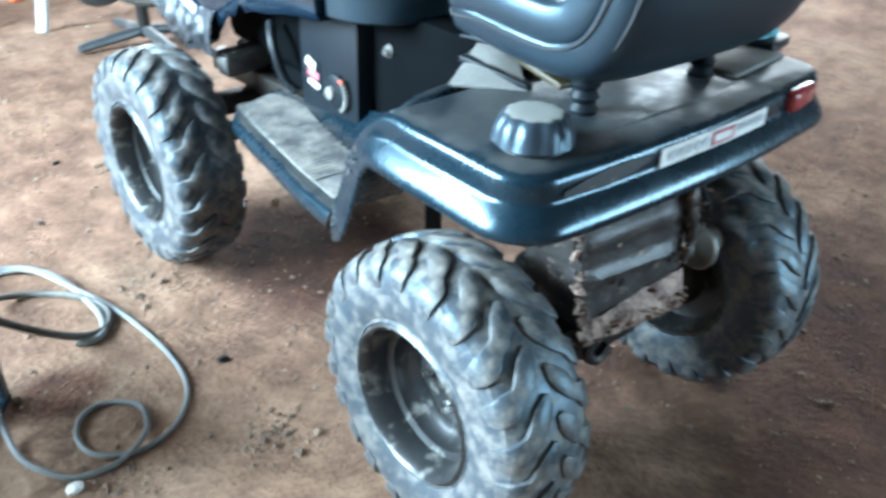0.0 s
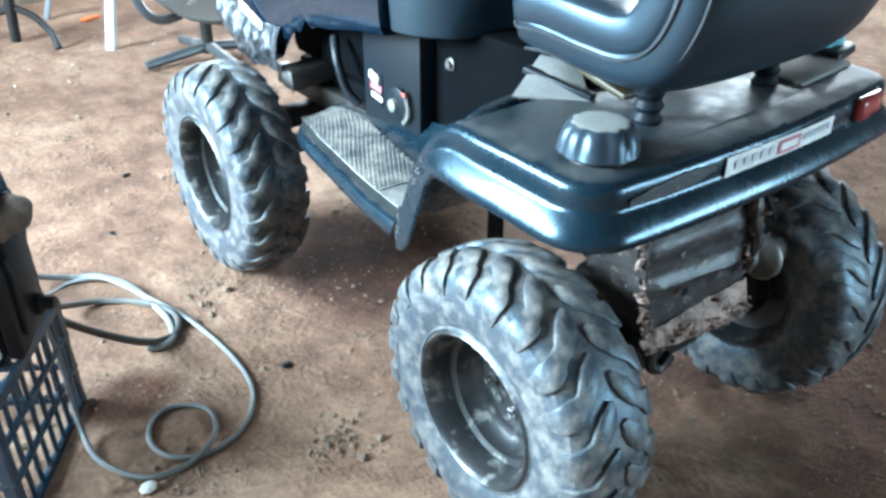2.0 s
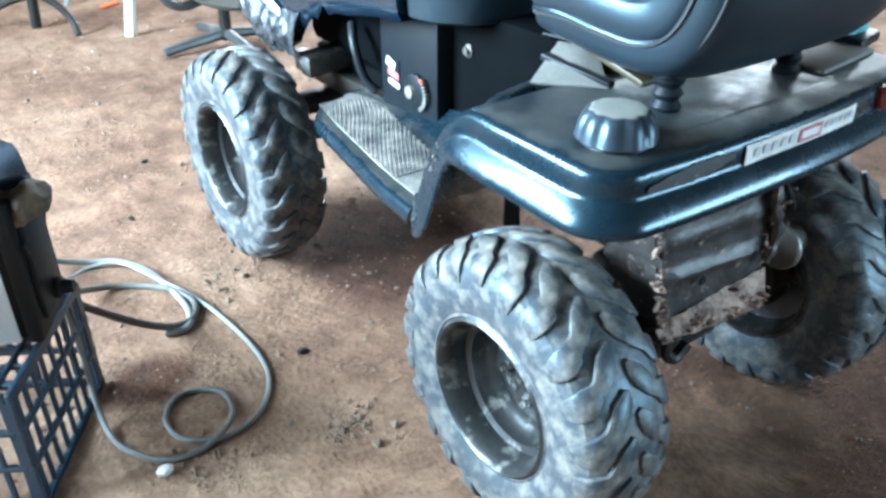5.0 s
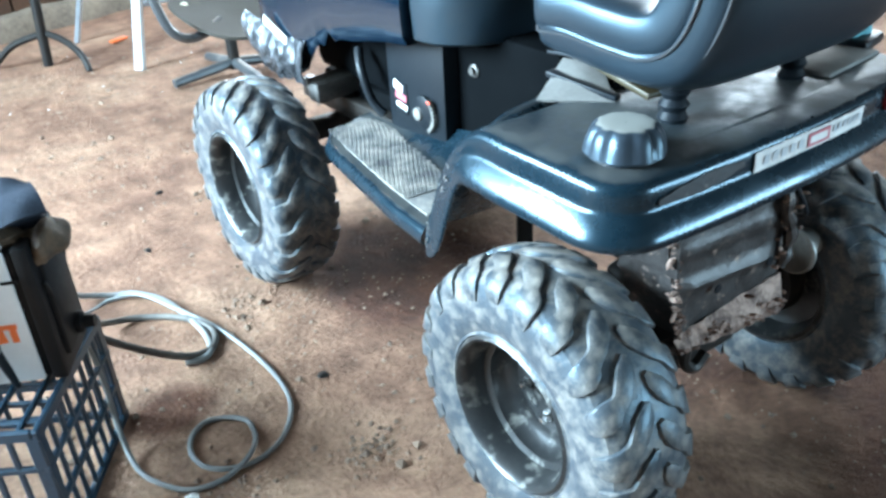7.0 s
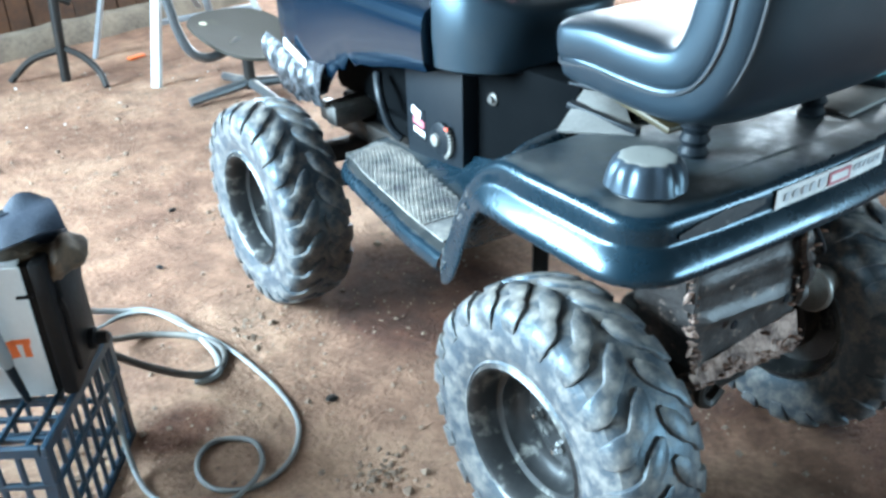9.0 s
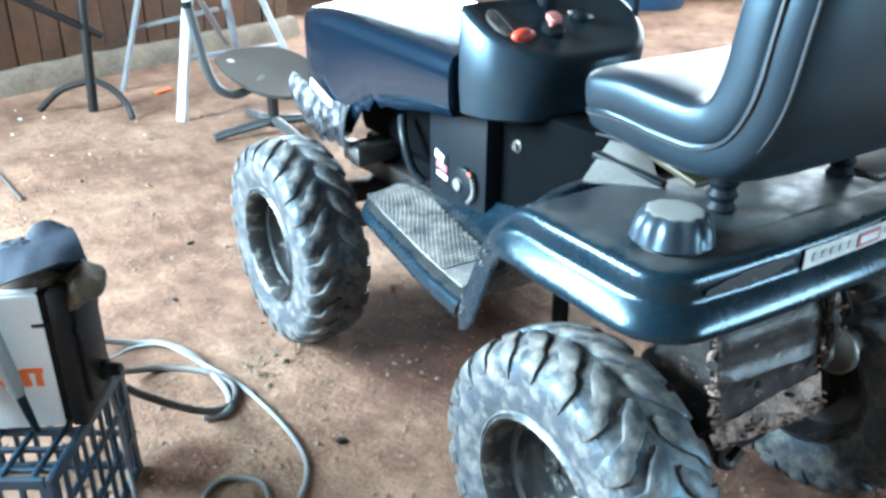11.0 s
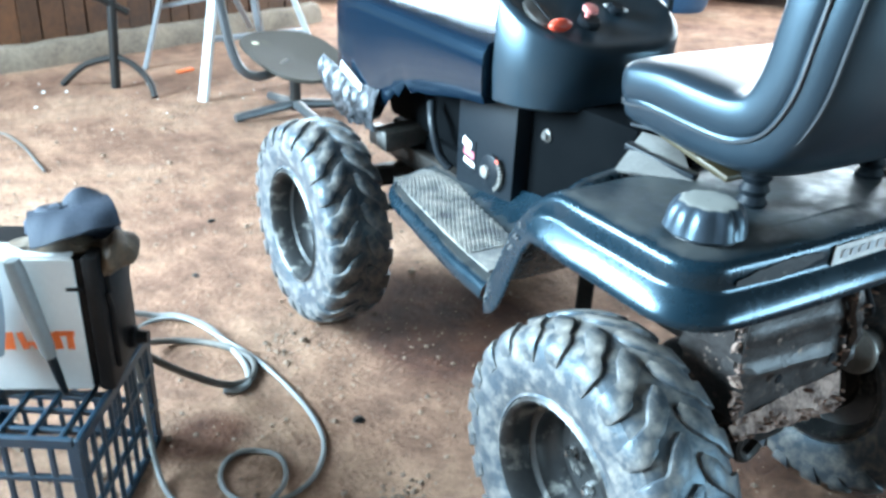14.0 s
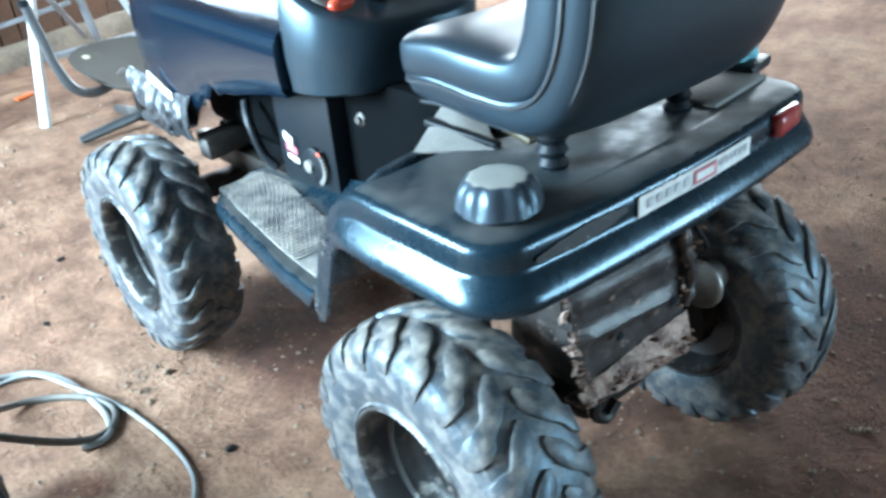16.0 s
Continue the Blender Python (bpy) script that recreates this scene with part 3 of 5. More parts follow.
    part("deck_bead", tube(bead, [0.012 + 0.012 * min(1, i / 14) for i in range(len(bead))], 18, flat=0.8), GLOSS_BLACK, tractor, "rounded front bead of the fender deck")
    return pan


pan = build_pan()


def build_step(side):
    """The ramp from the pan down to the footrest, and the footrest with its rolled edge."""
    def P(x, y, z):
        return Vector((x * side, y, z))
    # rows run from the outer edge to the inner one
    foot = [P(-0.374, 0.300, 0.492), P(-0.33, 0.312, 0.49), P(-0.28, 0.32, 0.489), P(-0.238, 0.328, 0.489), P(-0.215, 0.33, 0.491), P(-0.19, 0.334, 0.498), P(-0.165, 0.337, 0.51), P(-0.14, 0.34, 0.53), P(-0.112, 0.344, 0.555)]
    def across(y, xo, xi, z):
        rise = 0.012 + 0.055 * max(0.0, min(1.0, (0.78 - y) / 0.3))
        return [P(xo + (xi - xo) * f, y + dy, z + dz * rise) for f, dy, dz in ((0, 0, 0), (0.2, 0.012, 0), (0.4, 0.02, 0), (0.58, 0.02, 0.0), (0.66, 0.018, 0.03), (0.74, 0.015, 0.13), (0.82, 0.01, 0.32), (0.91, 0.005, 0.62), (1, 0, 1))]
    rows = [foot] + [across(y, xo, xi, 0.489) for y, xo, xi in ((0.42, -0.363, -0.112), (0.5, -0.352, -0.112), (0.62, -0.333, -0.112), (0.74, -0.315, -0.11), (0.81, -0.298, -0.11), (0.85, -0.27, -0.112), (0.875, -0.235, -0.118), (0.885, -0.2, -0.13))]
    bm = bmesh.new()
    add_rows(bm, rows)
    # rolled outer edge
    edge = smooth_line([r[0] for r in rows] + [P(-0.16, 0.905, 0.489), P(-0.125, 0.90, 0.495)], 3)
    er = []
    for i, p in enumerate(edge):
        way = (edge[min(i + 1, len(edge) - 1)] - edge[max(i - 1, 0)])
        way.z = 0
        way.normalize()
        out = Vector((-way.y, way.x, 0)) * side
        d = 0.036
        er.append([p + out * a + Vector((0, 0, -b * d)) for a, b in ((0, 0.0), (0.006, 0.06), (0.0115, 0.24), (0.0155, 0.48), (0.017, 0.74), (0.013, 0.98), (0.004, 1.0))])
    add_rows(bm, er)
    ob = part("footrest", bm, GLOSS_BLACK, tractor, "glossy black stepped footrest with scratched edge", angle=45)
    # worn rubber mat with small raised grips
    bm = bmesh.new()
    mat_rows = []
    for y, xo, xi in ((0.335, -0.35, -0.232), (0.42, -0.343, -0.218), (0.5, -0.334, -0.205), (0.62, -0.316, -0.185), (0.74, -0.298, -0.15), (0.81, -0.28, -0.15), (0.848, -0.255, -0.16), (0.865, -0.225, -0.175)):
        mat_rows.append([P(xo + (xi - xo) * f, y + 0.02 * f, 0.4945) for f in (0, 0.33, 0.66, 1)])
    add_rows(bm, mat_rows)
    thicken(bm, 0.003)
    for i in range(34):
        for j in range(12):
            y = 0.42 + 0.43 * i / 33
            xo = -0.345 + (y - 0.42) * 0.15
            xi = -0.222 + 0.2 * max(0.0, y - 0.42) if y < 0.74 else -0.16
            x = xo + (xi - xo) * (j + 0.5 * (i % 2)) / 12
            add_box(bm, pose(x * side, y, 0.4975), 0.006, 0.006, 0.0018, 0)
    part("step_mat", bm, MAT_TREAD, ob, "grey dusty ribbed step mat", angle=45)
    return ob


build_step(1)
build_step(-1)


def build_nicks():
    """Pale chips in the paint along the rolled edge of the ramp."""
    rng = random.Random(12)
    for k in range(22):
        f = k / 21
        y = 0.299 - 0.12 * f ** 1.4
        x, z = -0.3805 - 0.21 * (0.302 - y), 0.46 + 1.65 * (0.302 - y) + rng.uniform(-0.014, 0.016)
        part("paint_nick", box(pose(x, y, z, rng.uniform(-40, 60), 0, -12), 0.0022, 0.0016, rng.uniform(0.004, 0.018), 0), PAD, pan, smooth=False)


build_nicks()


def build_fuel_cap():
    base = part("fuel_neck", lathe([(0.058, 0), (0.06, 0.004), (0.05, 0.008), (0.045, 0.02), (0.001, 0.02)], pose(-0.302, -0.104, PAN_Z - 0.004), 32), DULL_BLACK, tractor)
    bm = bmesh.new()
    n = 64
    rows = []
    for r, z, wob in ((0.056, 0.006, 0.3), (0.059, 0.010, 0.5), (0.058, 0.018, 0.9), (0.056, 0.032, 1), (0.051, 0.046, 1), (0.046, 0.054, 0.9), (0.041, 0.058, 0.6), (0.036, 0.0595, 0.3), (0.018, 0.0595, 0), (0.001, 0.0595, 0)):
        row = []
        for k in range(n):
            a = 2 * math.pi * k / n
            q = r - 0.0065 * wob * (1 - abs(math.cos(5 * a)) ** 0.6)
            row.append((q * math.cos(a), q * math.sin(a), z))
        rows.append(row)
    add_rows(bm, rows, close_v=True)
    bm.transform(pose(-0.302, -0.104, PAN_Z + 0.004) @ Matrix.Diagonal((1.0, 1.0, 0.82, 1)))
    part("fuel_cap", bm, CAP, tractor, "scalloped black fuel cap with a dusty top", angle=50)


build_fuel_cap()


def build_seat():
    """Bucket seat: an upper cushion and a moulded lower shell, with piping between."""
    seat = new("seat")
    seat.parent = tractor
    seat["label"] = "black vinyl bucket seat with pale piping"

    def frames(path):
        """Points along the side profile with their outward normals."""
        pts = smooth_line([(0, y, z) for y, z in path], 6)
        out = []
        for i, p in enumerate(pts):
            t = (pts[min(i + 1, len(pts) - 1)] - pts[max(i - 1, 0)]).normalized()
            out.append((p, t, Vector((0, -t.z, t.y))))
        return out

    def swept(path, half, thick, dish, taper=0.0):
        """A padded slab swept along the side profile, with rounded ends and raised bolsters."""
        fr = frames(path)
        n = 44
        sections = []
        for k in range(6):
            a = math.pi / 2 * (1 - k / 6)
            p, t, o = fr[0]
            sections.append((p - t * thick * 1.0 * math.sin(a), o, max(0.03, math.cos(a)), 1 - 0.16 * math.sin(a)))
        m = len(fr)
        for i, (p, t, o) in enumerate(fr):
            sections.append((p, o, 1.0, 1 - 0.03 * max(0, 1 - i / 10) - 0.10 * max(0, (i - m * 0.75) / (m * 0.25)) ** 2))
        for k in range(1, 7):
            a = math.pi / 2 * k / 6
            p, t, o = fr[-1]
            sections.append((p + t * thick * 1.0 * math.sin(a), o, max(0.03, math.cos(a)), 0.9 - 0.16 * math.sin(a)))
        rows = []
        for p, o, st, sw in sections:
            row = []
            for k in range(n):
                a = 2 * math.pi * k / n
                c, d = math.cos(a), math.sin(a)
                x = half * sw * math.copysign(abs(c) ** 0.42, c) * (1 - taper * max(0.0, 0.4 + d))
                h = thick * st * math.copysign(abs(d) ** 0.6, d)
                u = x / half
                row.append(p + Vector((x, 0, 0)) + o * (h - dish * st * (u * u * u * u) * (1 if d < 0 else 0.3)))
            rows.append(row)
        bm = bmesh.new()
        vs = add_rows(bm, rows, close_v=True)
        bm.faces.new(vs[0])
        bm.faces.new(vs[-1])
        return bm
    main = [(0.150, 0.886), (0.08, 0.892), (0.0, 0.887), (-0.06, 0.886), (-0.104, 0.905), (-0.131, 0.955), (-0.143, 1.03), (-0.156, 1.12), (-0.174, 1.2)]
    under = [(0.146, 0.853), (0.08, 0.848), (0.0, 0.842), (-0.07, 0.842), (-0.128, 0.862), (-0.164, 0.92), (-0.181, 1.0), (-0.196, 1.1), (-0.206, 1.17)]
    part("cushion", swept(main, 0.247, 0.044, 0.012), VINYL, seat, angle=60)
    part("seat_shell", swept(under, 0.25, 0.043, 0.0, 0.1), VINYL, seat, angle=60)
    fr = frames(main)
    for side in (-1, 1):
        for depth, x, r in ((0.0265, 0.2445, 0.0032), (0.062, 0.229, 0.0026)):
            line = [p + o * depth + Vector((side * x * (1 - 0.03 * max(0, 1 - i / 10)), 0, 0)) for i, (p, t, o) in enumerate(fr)]
            if depth < 0.05:
                line = [line[0] + Vector((-side * 0.02, 0.028, 0)), line[0] + Vector((-side * 0.006, 0.012, 0))] + line
            part("piping", tube(line, r, 6), PIPING, seat)
    arc = smooth_line([(-0.105, -0.2265, 1.03), (-0.08, -0.217, 0.985), (-0.02, -0.211, 0.962), (0.06, -0.211, 0.962), (0.12, -0.217, 0.985), (0.145, -0.2265, 1.03)], 6)
    part("back_welt", tube(arc, 0.004, 6), PIPING, seat)
    # mounting: sprung stud and hinge plates
    part("seat_spring", lathe([(0.02, 0), (0.024, 0.01), (0.018, 0.02), (0.024, 0.03), (0.018, 0.04), (0.024, 0.05), (0.016, 0.06), (0.016, 0.085), (0.001, 0.085)], pose(-0.15, -0.06, PAN_Z), 20), DULL_BLACK, seat)
    part("seat_spring", lathe([(0.02, 0), (0.024, 0.01), (0.018, 0.02), (0.024, 0.03), (0.018, 0.04), (0.024, 0.05), (0.016, 0.06), (0.016, 0.085), (0.001, 0.085)], pose(0.15, -0.06, PAN_Z), 20), DULL_BLACK, seat)
    bm = bmesh.new()
    add_box(bm, pose(-0.1, 0.09, PAN_Z + 0.03, 12, 0, 0), 0.05, 0.16, 0.012, 0.003)
    add_box(bm, pose(0.0, 0.1, PAN_Z + 0.05, 12, 0, 0), 0.26, 0.05, 0.03, 0.006)
    part("seat_bracket", bm, BRASS, seat)
    part("seat_rail", box(pose(-0.165, 0.12, PAN_Z + 0.018, 8, 0, 12), 0.02, 0.14, 0.012, 0.003), DULL_BLACK, seat)


build_seat()


def rounded_lump(m, sx, sy, sz, power=0.55):
    """A soft-edged block."""
    bm = bmesh.new()
    bmesh.ops.create_uvsphere(bm, u_segments=32, v_segments=16, radius=1)
    for v in bm.verts:
        p = v.co
        v.co = Vector((sx * math.copysign(abs(p.x) ** power, p.x), sy * math.copysign(abs(p.y) ** power, p.y), sz * math.copysign(abs(p.z) ** power, p.z)))
    bm.transform(m)
    return bm


def build_seat_sheet():
    """Bent dusty sheet between the deck and the tunnel, below the front of the seat."""
    bm = bmesh.new()
    a, b, c, d = Vector((-0.25, 0.14, PAN_Z + 0.008)), Vector((-0.13, 0.205, PAN_Z + 0.04)), Vector((-0.09, 0.15, PAN_Z + 0.032)), Vector((-0.16, 0.05, PAN_Z + 0.006))
    rows = []
    for i in range(9):
        f = i / 8
        rows.append([a.lerp(b, f).lerp(d.lerp(c, f), g) + Vector((0, 0, 0.006 * math.sin(math.pi * f) * math.sin(math.pi * g) + 0.003 * noise.noise(Vector((f * 5, g * 5, 2))))) for g in (0, 0.2, 0.4, 0.6, 0.8, 1)])
    add_rows(bm, rows)
    thicken(bm, 0.004)
    part("dusty_sheet", bm, PAD, tractor, "dusty grey bent sheet before the seat")
    part("tunnel_top", box(pose(0.03, 0.17, PAN_Z - 0.004, -10, 0, 0), 0.28, 0.14, 0.02, 0.006), SHADED_BLACK, tractor)


build_seat_sheet()
part("dust_panel", box(pose(0.275, -0.06, PAN_Z + 0.006, 0, 0, 6), 0.19, 0.085, 0.012, 0.006), PAD, tractor, "dust-caked grey cover panel")
part("lever_socket", box(pose(0.40, -0.03, PAN_Z + 0.012, 0, 0, 12), 0.10, 0.07, 0.022, 0.008), DULL_BLACK, tractor)


def rear_y(x):
    return -0.214 + 0.25 * max(0.0, x) ** 2


def build_rear_marks():
    z = PAN_Z - 0.026
    bm = bmesh.new()
    add_rows(bm, [[(-0.138 + 0.284 * i / 12, rear_y(-0.138 + 0.284 * i / 12) + 0.0098, z - 0.0155), (-0.138 + 0.284 * i / 12, rear_y(-0.138 + 0.284 * i / 12) + 0.0098, z + 0.0155)] for i in range(13)])
    thicken(bm, 0.0012)
    st = part("rear_sticker", bm, STICKER, tractor, "worn white sticker strip with a red panel")
    def patch(name, x0, x1, z0, z1, mat):
        b = bmesh.new()
        add_rows(b, [[(x, rear_y(x) + 0.0078, z + z0), (x, rear_y(x) + 0.0078, z + z1)] for x in (x0, (x0 + x1) / 2, x1)])
        thicken(b, 0.0006)
        part(name, b, mat, st, smooth=False)
    patch("red_panel", -0.012, 0.045, -0.011, 0.011, STICKER_RED)
    patch("white_bar", -0.006, 0.039, -0.006, 0.006, STICKER)
    for i in range(5):
        patch("print_bar", -0.12 + 0.021 * i, -0.107 + 0.021 * i, -0.006, 0.007, STICKER_GREY)
    for i in range(6):
        patch("print_bar", 0.055 + 0.014 * i, 0.064 + 0.014 * i, -0.003, 0.008, STICKER_GREY)
    # scraped patch on the rounded rear corner
    bm = bmesh.new()
    rows = []
    for i in range(19):
        f = i / 18
        x = -0.328 + 0.168 * f
        half = 0.013 * math.sin(math.pi * (0.06 + 0.86 * f)) ** 0.8
        y = (-0.205 - 0.05 * (x + 0.33) if x < -0.25 else -0.209 - 0.04 * (x + 0.25)) + 0.0105
        rows.append([(x, y, PAN_Z - 0.030 + 0.010 * f + half * k * (1 + 0.3 * noise.noise(Vector((x * 60, k, 0))))) for k in (-1, -0.5, 0, 0.5, 1)])
    add_rows(bm, rows)
    thicken(bm, 0.0015)
    part("scuff", bm, SCUFF, tractor, "scraped dull patch on the fender corner")
    # red lens at one end
    bm = box(pose(0.272, rear_y(0.272) + 0.008, z + 0.002, 0, 0, 8), 0.088, 0.022, 0.04, 0.009, 3)
    part("rear_reflector", bm, REFLECTOR, tractor, "dirty red plastic rear reflector")


build_rear_marks()


def build_hood():
    """One-piece hood: sloping top, rounded shoulders, and a torn lower front corner."""
    rng = random.Random(9)
    low = [(0.585, 0.742), (0.66, 0.735), (0.74, 0.722), (0.82, 0.706), (0.87, 0.702), (0.90, 0.694), (0.93, 0.70), (0.96, 0.672), (0.985, 0.668), (1.01, 0.64), (1.04, 0.618), (1.06, 0.585), (1.10, 0.566), (1.15, 0.56), (1.2, 0.57), (1.26, 0.6), (1.31, 0.645), (1.345, 0.69)]
    rows = []
    for i, (y, zb) in enumerate(low):
        jag = rng.uniform(-0.006, 0.006) if 0.8 < y < 1.2 else 0
        top = 0.868 + 0.012 * (y - 0.58) / 0.52 if y < 1.1 else 0.88 - 0.3 * (y - 1.1) ** 2
        w = 0.222 - 0.06 * max(0, y - 1.15) ** 1.2 - (0.03 if y > 1.33 else 0)
        half = [(w - 0.012, zb + jag), (w - 0.002, zb + jag + 0.02), (w, zb + 0.35 * (top - zb)), (w + 0.001, top - 0.045), (w - 0.001, top - 0.02), (w - 0.006, top - 0.012), (w - 0.009, top - 0.004), (w - 0.02, top + 0.003), (w - 0.06, top + 0.009), (w * 0.35, top + 0.018), (0, top + 0.021)]
        rows.append([(-x, y, z) for x, z in half] + [(x, y, z) for x, z in reversed(half[:-1])])
    last = rows[-1]
    rows.append([(x * 0.9, 1.375, 0.70 + (z - 0.70) * 0.9) for x, y, z in last])
    bm = bmesh.new()
    vs = add_rows(bm, rows)
    bm.faces.new(vs[-1])
    bm.faces.new(vs[0])
    hood = part("hood", bm, HOOD_BLACK, tractor, "glossy black hood with a broken lower corner", angle=50)
    # torn silver film round the broken corner
    bm = bmesh.new()
    rows = []
    n = 60
    for i in range(n):
        f = i / (n - 1)
        y = 1.385 - 0.35 * f
        zt = 0.69 - 0.02 * math.sin(f * 3) - 0.02 * f
        zb = 0.625 - 0.085 * math.sin(min(1, f * 1.25) * 2.2)
        row = []
        for j in range(19):
            g = j / 18
            z = zt + (zb - zt) * g
            p = Vector((0, y, z))
            crease = 0.007 * noise.noise(p * 24) + 0.005 * abs(noise.noise(p * 60)) + 0.003 * abs(noise.noise(p * 130))
            row.append((-0.222 - 0.022 * math.sin(g * math.pi * 0.8) - crease, y + 0.004 * noise.noise(p * 50), z + (0.002 + 0.012 * g ** 3) * noise.noise(Vector((y * 90, 3, z * 30)))))
        rows.append(row)
    add_rows(bm, rows)
    thicken(bm, 0.002)
    part("torn_film", bm, FOIL, tractor, "crumpled torn silver film on the hood corner", angle=25)
    bm = bmesh.new()
    add_box(bm, pose(-0.232, 1.19, 0.668, 20, -3, 2), 0.003, 0.12, 0.024, 0)
    hs = part("hood_sticker", bm, STICKER, tractor, "small white and red hood sticker", smooth=False)
    part("red_panel", box(pose(-0.2345, 1.17, 0.663, 20, -3, 2), 0.002, 0.06, 0.014, 0), STICKER_RED, hs, smooth=False)
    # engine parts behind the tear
    part("engine_block", box(pose(0.03, 0.98, 0.70), 0.30, 0.44, 0.3, 0.03), SHADED_BLACK, tractor)
    # near-black block added below the engine to hide the floor
    part("engine_sump", box(pose(0.0, 0.93, 0.475), 0.2, 0.56, 0.13, 0.02), SHADED_BLACK, tractor)
    part("engine_cover", lathe([(0.10, 0), (0.12, 0.01), (0.12, 0.05), (0.09, 0.07), (0.001, 0.07)], pose(0, 1.0, 0.80), 28), DULL_BLACK, tractor)
    bm = bmesh.new()
    add_tube(bm, smooth_line([(-0.15, 0.9, 0.66), (-0.17, 0.86, 0.62), (-0.165, 0.83, 0.55), (-0.15, 0.8, 0.52)], 6), 0.011, 10)
    part("fuel_hose", bm, DULL_BLACK, tractor)
    bm = bmesh.new()
    add_box(bm, pose(-0.145, 1.04, 0.535, 0, -4, 0), 0.15, 0.06, 0.055, 0.008)
    for k in range(4):
        add_box(bm, pose(-0.145, 1.04, 0.535, 0, -4, 0) @ pose(0, -0.022 + 0.015 * k, 0.028), 0.145, 0.005, 0.008, 0.002)
    part("muffler", bm, ALLOY, tractor, "ribbed dull grey muffler box")


build_hood()


def panel_z(y):
    return 0.888 + 0.5 * (y - 0.40)


def build_dash():
    """Console behind the hood: rounded body, sloping top with a recessed control panel."""
    def loop(z, y0, y1, w, r, top=False, n=6):
        pts = []
        for cx, cy, a0 in ((w - r, y0 + r, -90), (w - r, y1 - 0.012, 0), (-w + r, y1 - 0.012, 90), (-w + r, y0 + r, 180)):
            rr = r if a0 in (-90, 180) else 0.012
            ccx = (w - rr) * (1 if cx > 0 else -1)
            for i in range(n + 1):
                a = radians(a0 + 90 * i / n)
                x, y = ccx + rr * math.cos(a), cy + rr * math.sin(a)
                pts.append((x, y, (panel_z(y) + z) if top else z + 0.12 * (0.57 - y) * 0.35))
        return pts
    bm = bmesh.new()
    rows = [loop(0.752, 0.415, 0.573, 0.195, 0.12), loop(0.758, 0.405, 0.573, 0.205, 0.13), loop(0.82, 0.395, 0.573, 0.21, 0.14), loop(-0.012, 0.388, 0.573, 0.209, 0.145, True), loop(-0.003, 0.392, 0.573, 0.204, 0.142, True),
            loop(0.0, 0.402, 0.57, 0.192, 0.135, True), loop(-0.006, 0.42, 0.562, 0.178, 0.12, True)]
    vs = add_rows(bm, rows, close_v=True)
    bm.faces.new(vs[-1])
    bm.faces.new(vs[0])
    dash = part("dash_console", bm, DASH, tractor, "dark grey plastic control console", angle=50)

    def on(x, y, h=0.0):
        return pose(x, y, panel_z(y) + h, math.degrees(math.atan(0.5)), 0, 0)
    part("lever_plate", lathe([(0.04, -0.004), (0.04, 0.002), (0.036, 0.004), (0.001, 0.004)], on(-0.152, 0.505) @ Matrix.Diagonal((0.62, 1.1, 1, 1)), 28), ALLOY, dash)
    part("lever_slot", box(on(-0.142, 0.505, 0.003), 0.008, 0.07, 0.006, 0.002), DULL_BLACK, dash)
    knob = part("throttle_lever", tube([(-0.148, 0.46, panel_z(0.46)), (-0.152, 0.442, panel_z(0.45) + 0.02)], 0.004, 8), DULL_BLACK, dash)
    bm = bmesh.new()
    bmesh.ops.create_uvsphere(bm, u_segments=20, v_segments=12, radius=1, matrix=pose(-0.155, 0.43, panel_z(0.432) + 0.026, 10, 0, 12) @ Matrix.Diagonal((0.031, 0.015, 0.013, 1)))
    part("red_knob", bm, RED_PLASTIC, knob, "red plastic throttle knob")
    part("choke_base", lathe([(0.024, -0.003), (0.024, 0.006), (0.02, 0.01), (0.001, 0.01)], on(-0.05, 0.47), 24), DULL_BLACK, dash)
    part("red_button", lathe([(0.006, 0.008), (0.006, 0.02), (0.015, 0.022), (0.017, 0.026), (0.015, 0.032), (0.001, 0.034)], on(-0.055, 0.475), 24), PINK, dash, "pale red pull knob")
    part("key_switch", lathe([(0.018, -0.002), (0.018, 0.006), (0.012, 0.012), (0.001, 0.012)], on(0.045, 0.5), 20), DULL_BLACK, dash)
    for dx, dy, mm in ((0.035, 0.515, SCRAP), (0.05, 0.51, SCRAP), (0.07, 0.497, SCRAP)):
        part("panel_mark", box(on(dx, dy, 0.0), 0.014, 0.009, 0.004, 0.001), mm, dash)
    part("steering_column", tube([(0.0, 0.56, 0.95), (0.0, 0.5, 1.12)], 0.022, 14), DULL_BLACK, tractor)
    part("side_lever", tube([(0.2, 0.5, 0.56), (0.2, 0.497, 1.15)], 0.0075, 10), DULL_BLACK, tractor, "thin black upright rod beside the console")


build_dash()


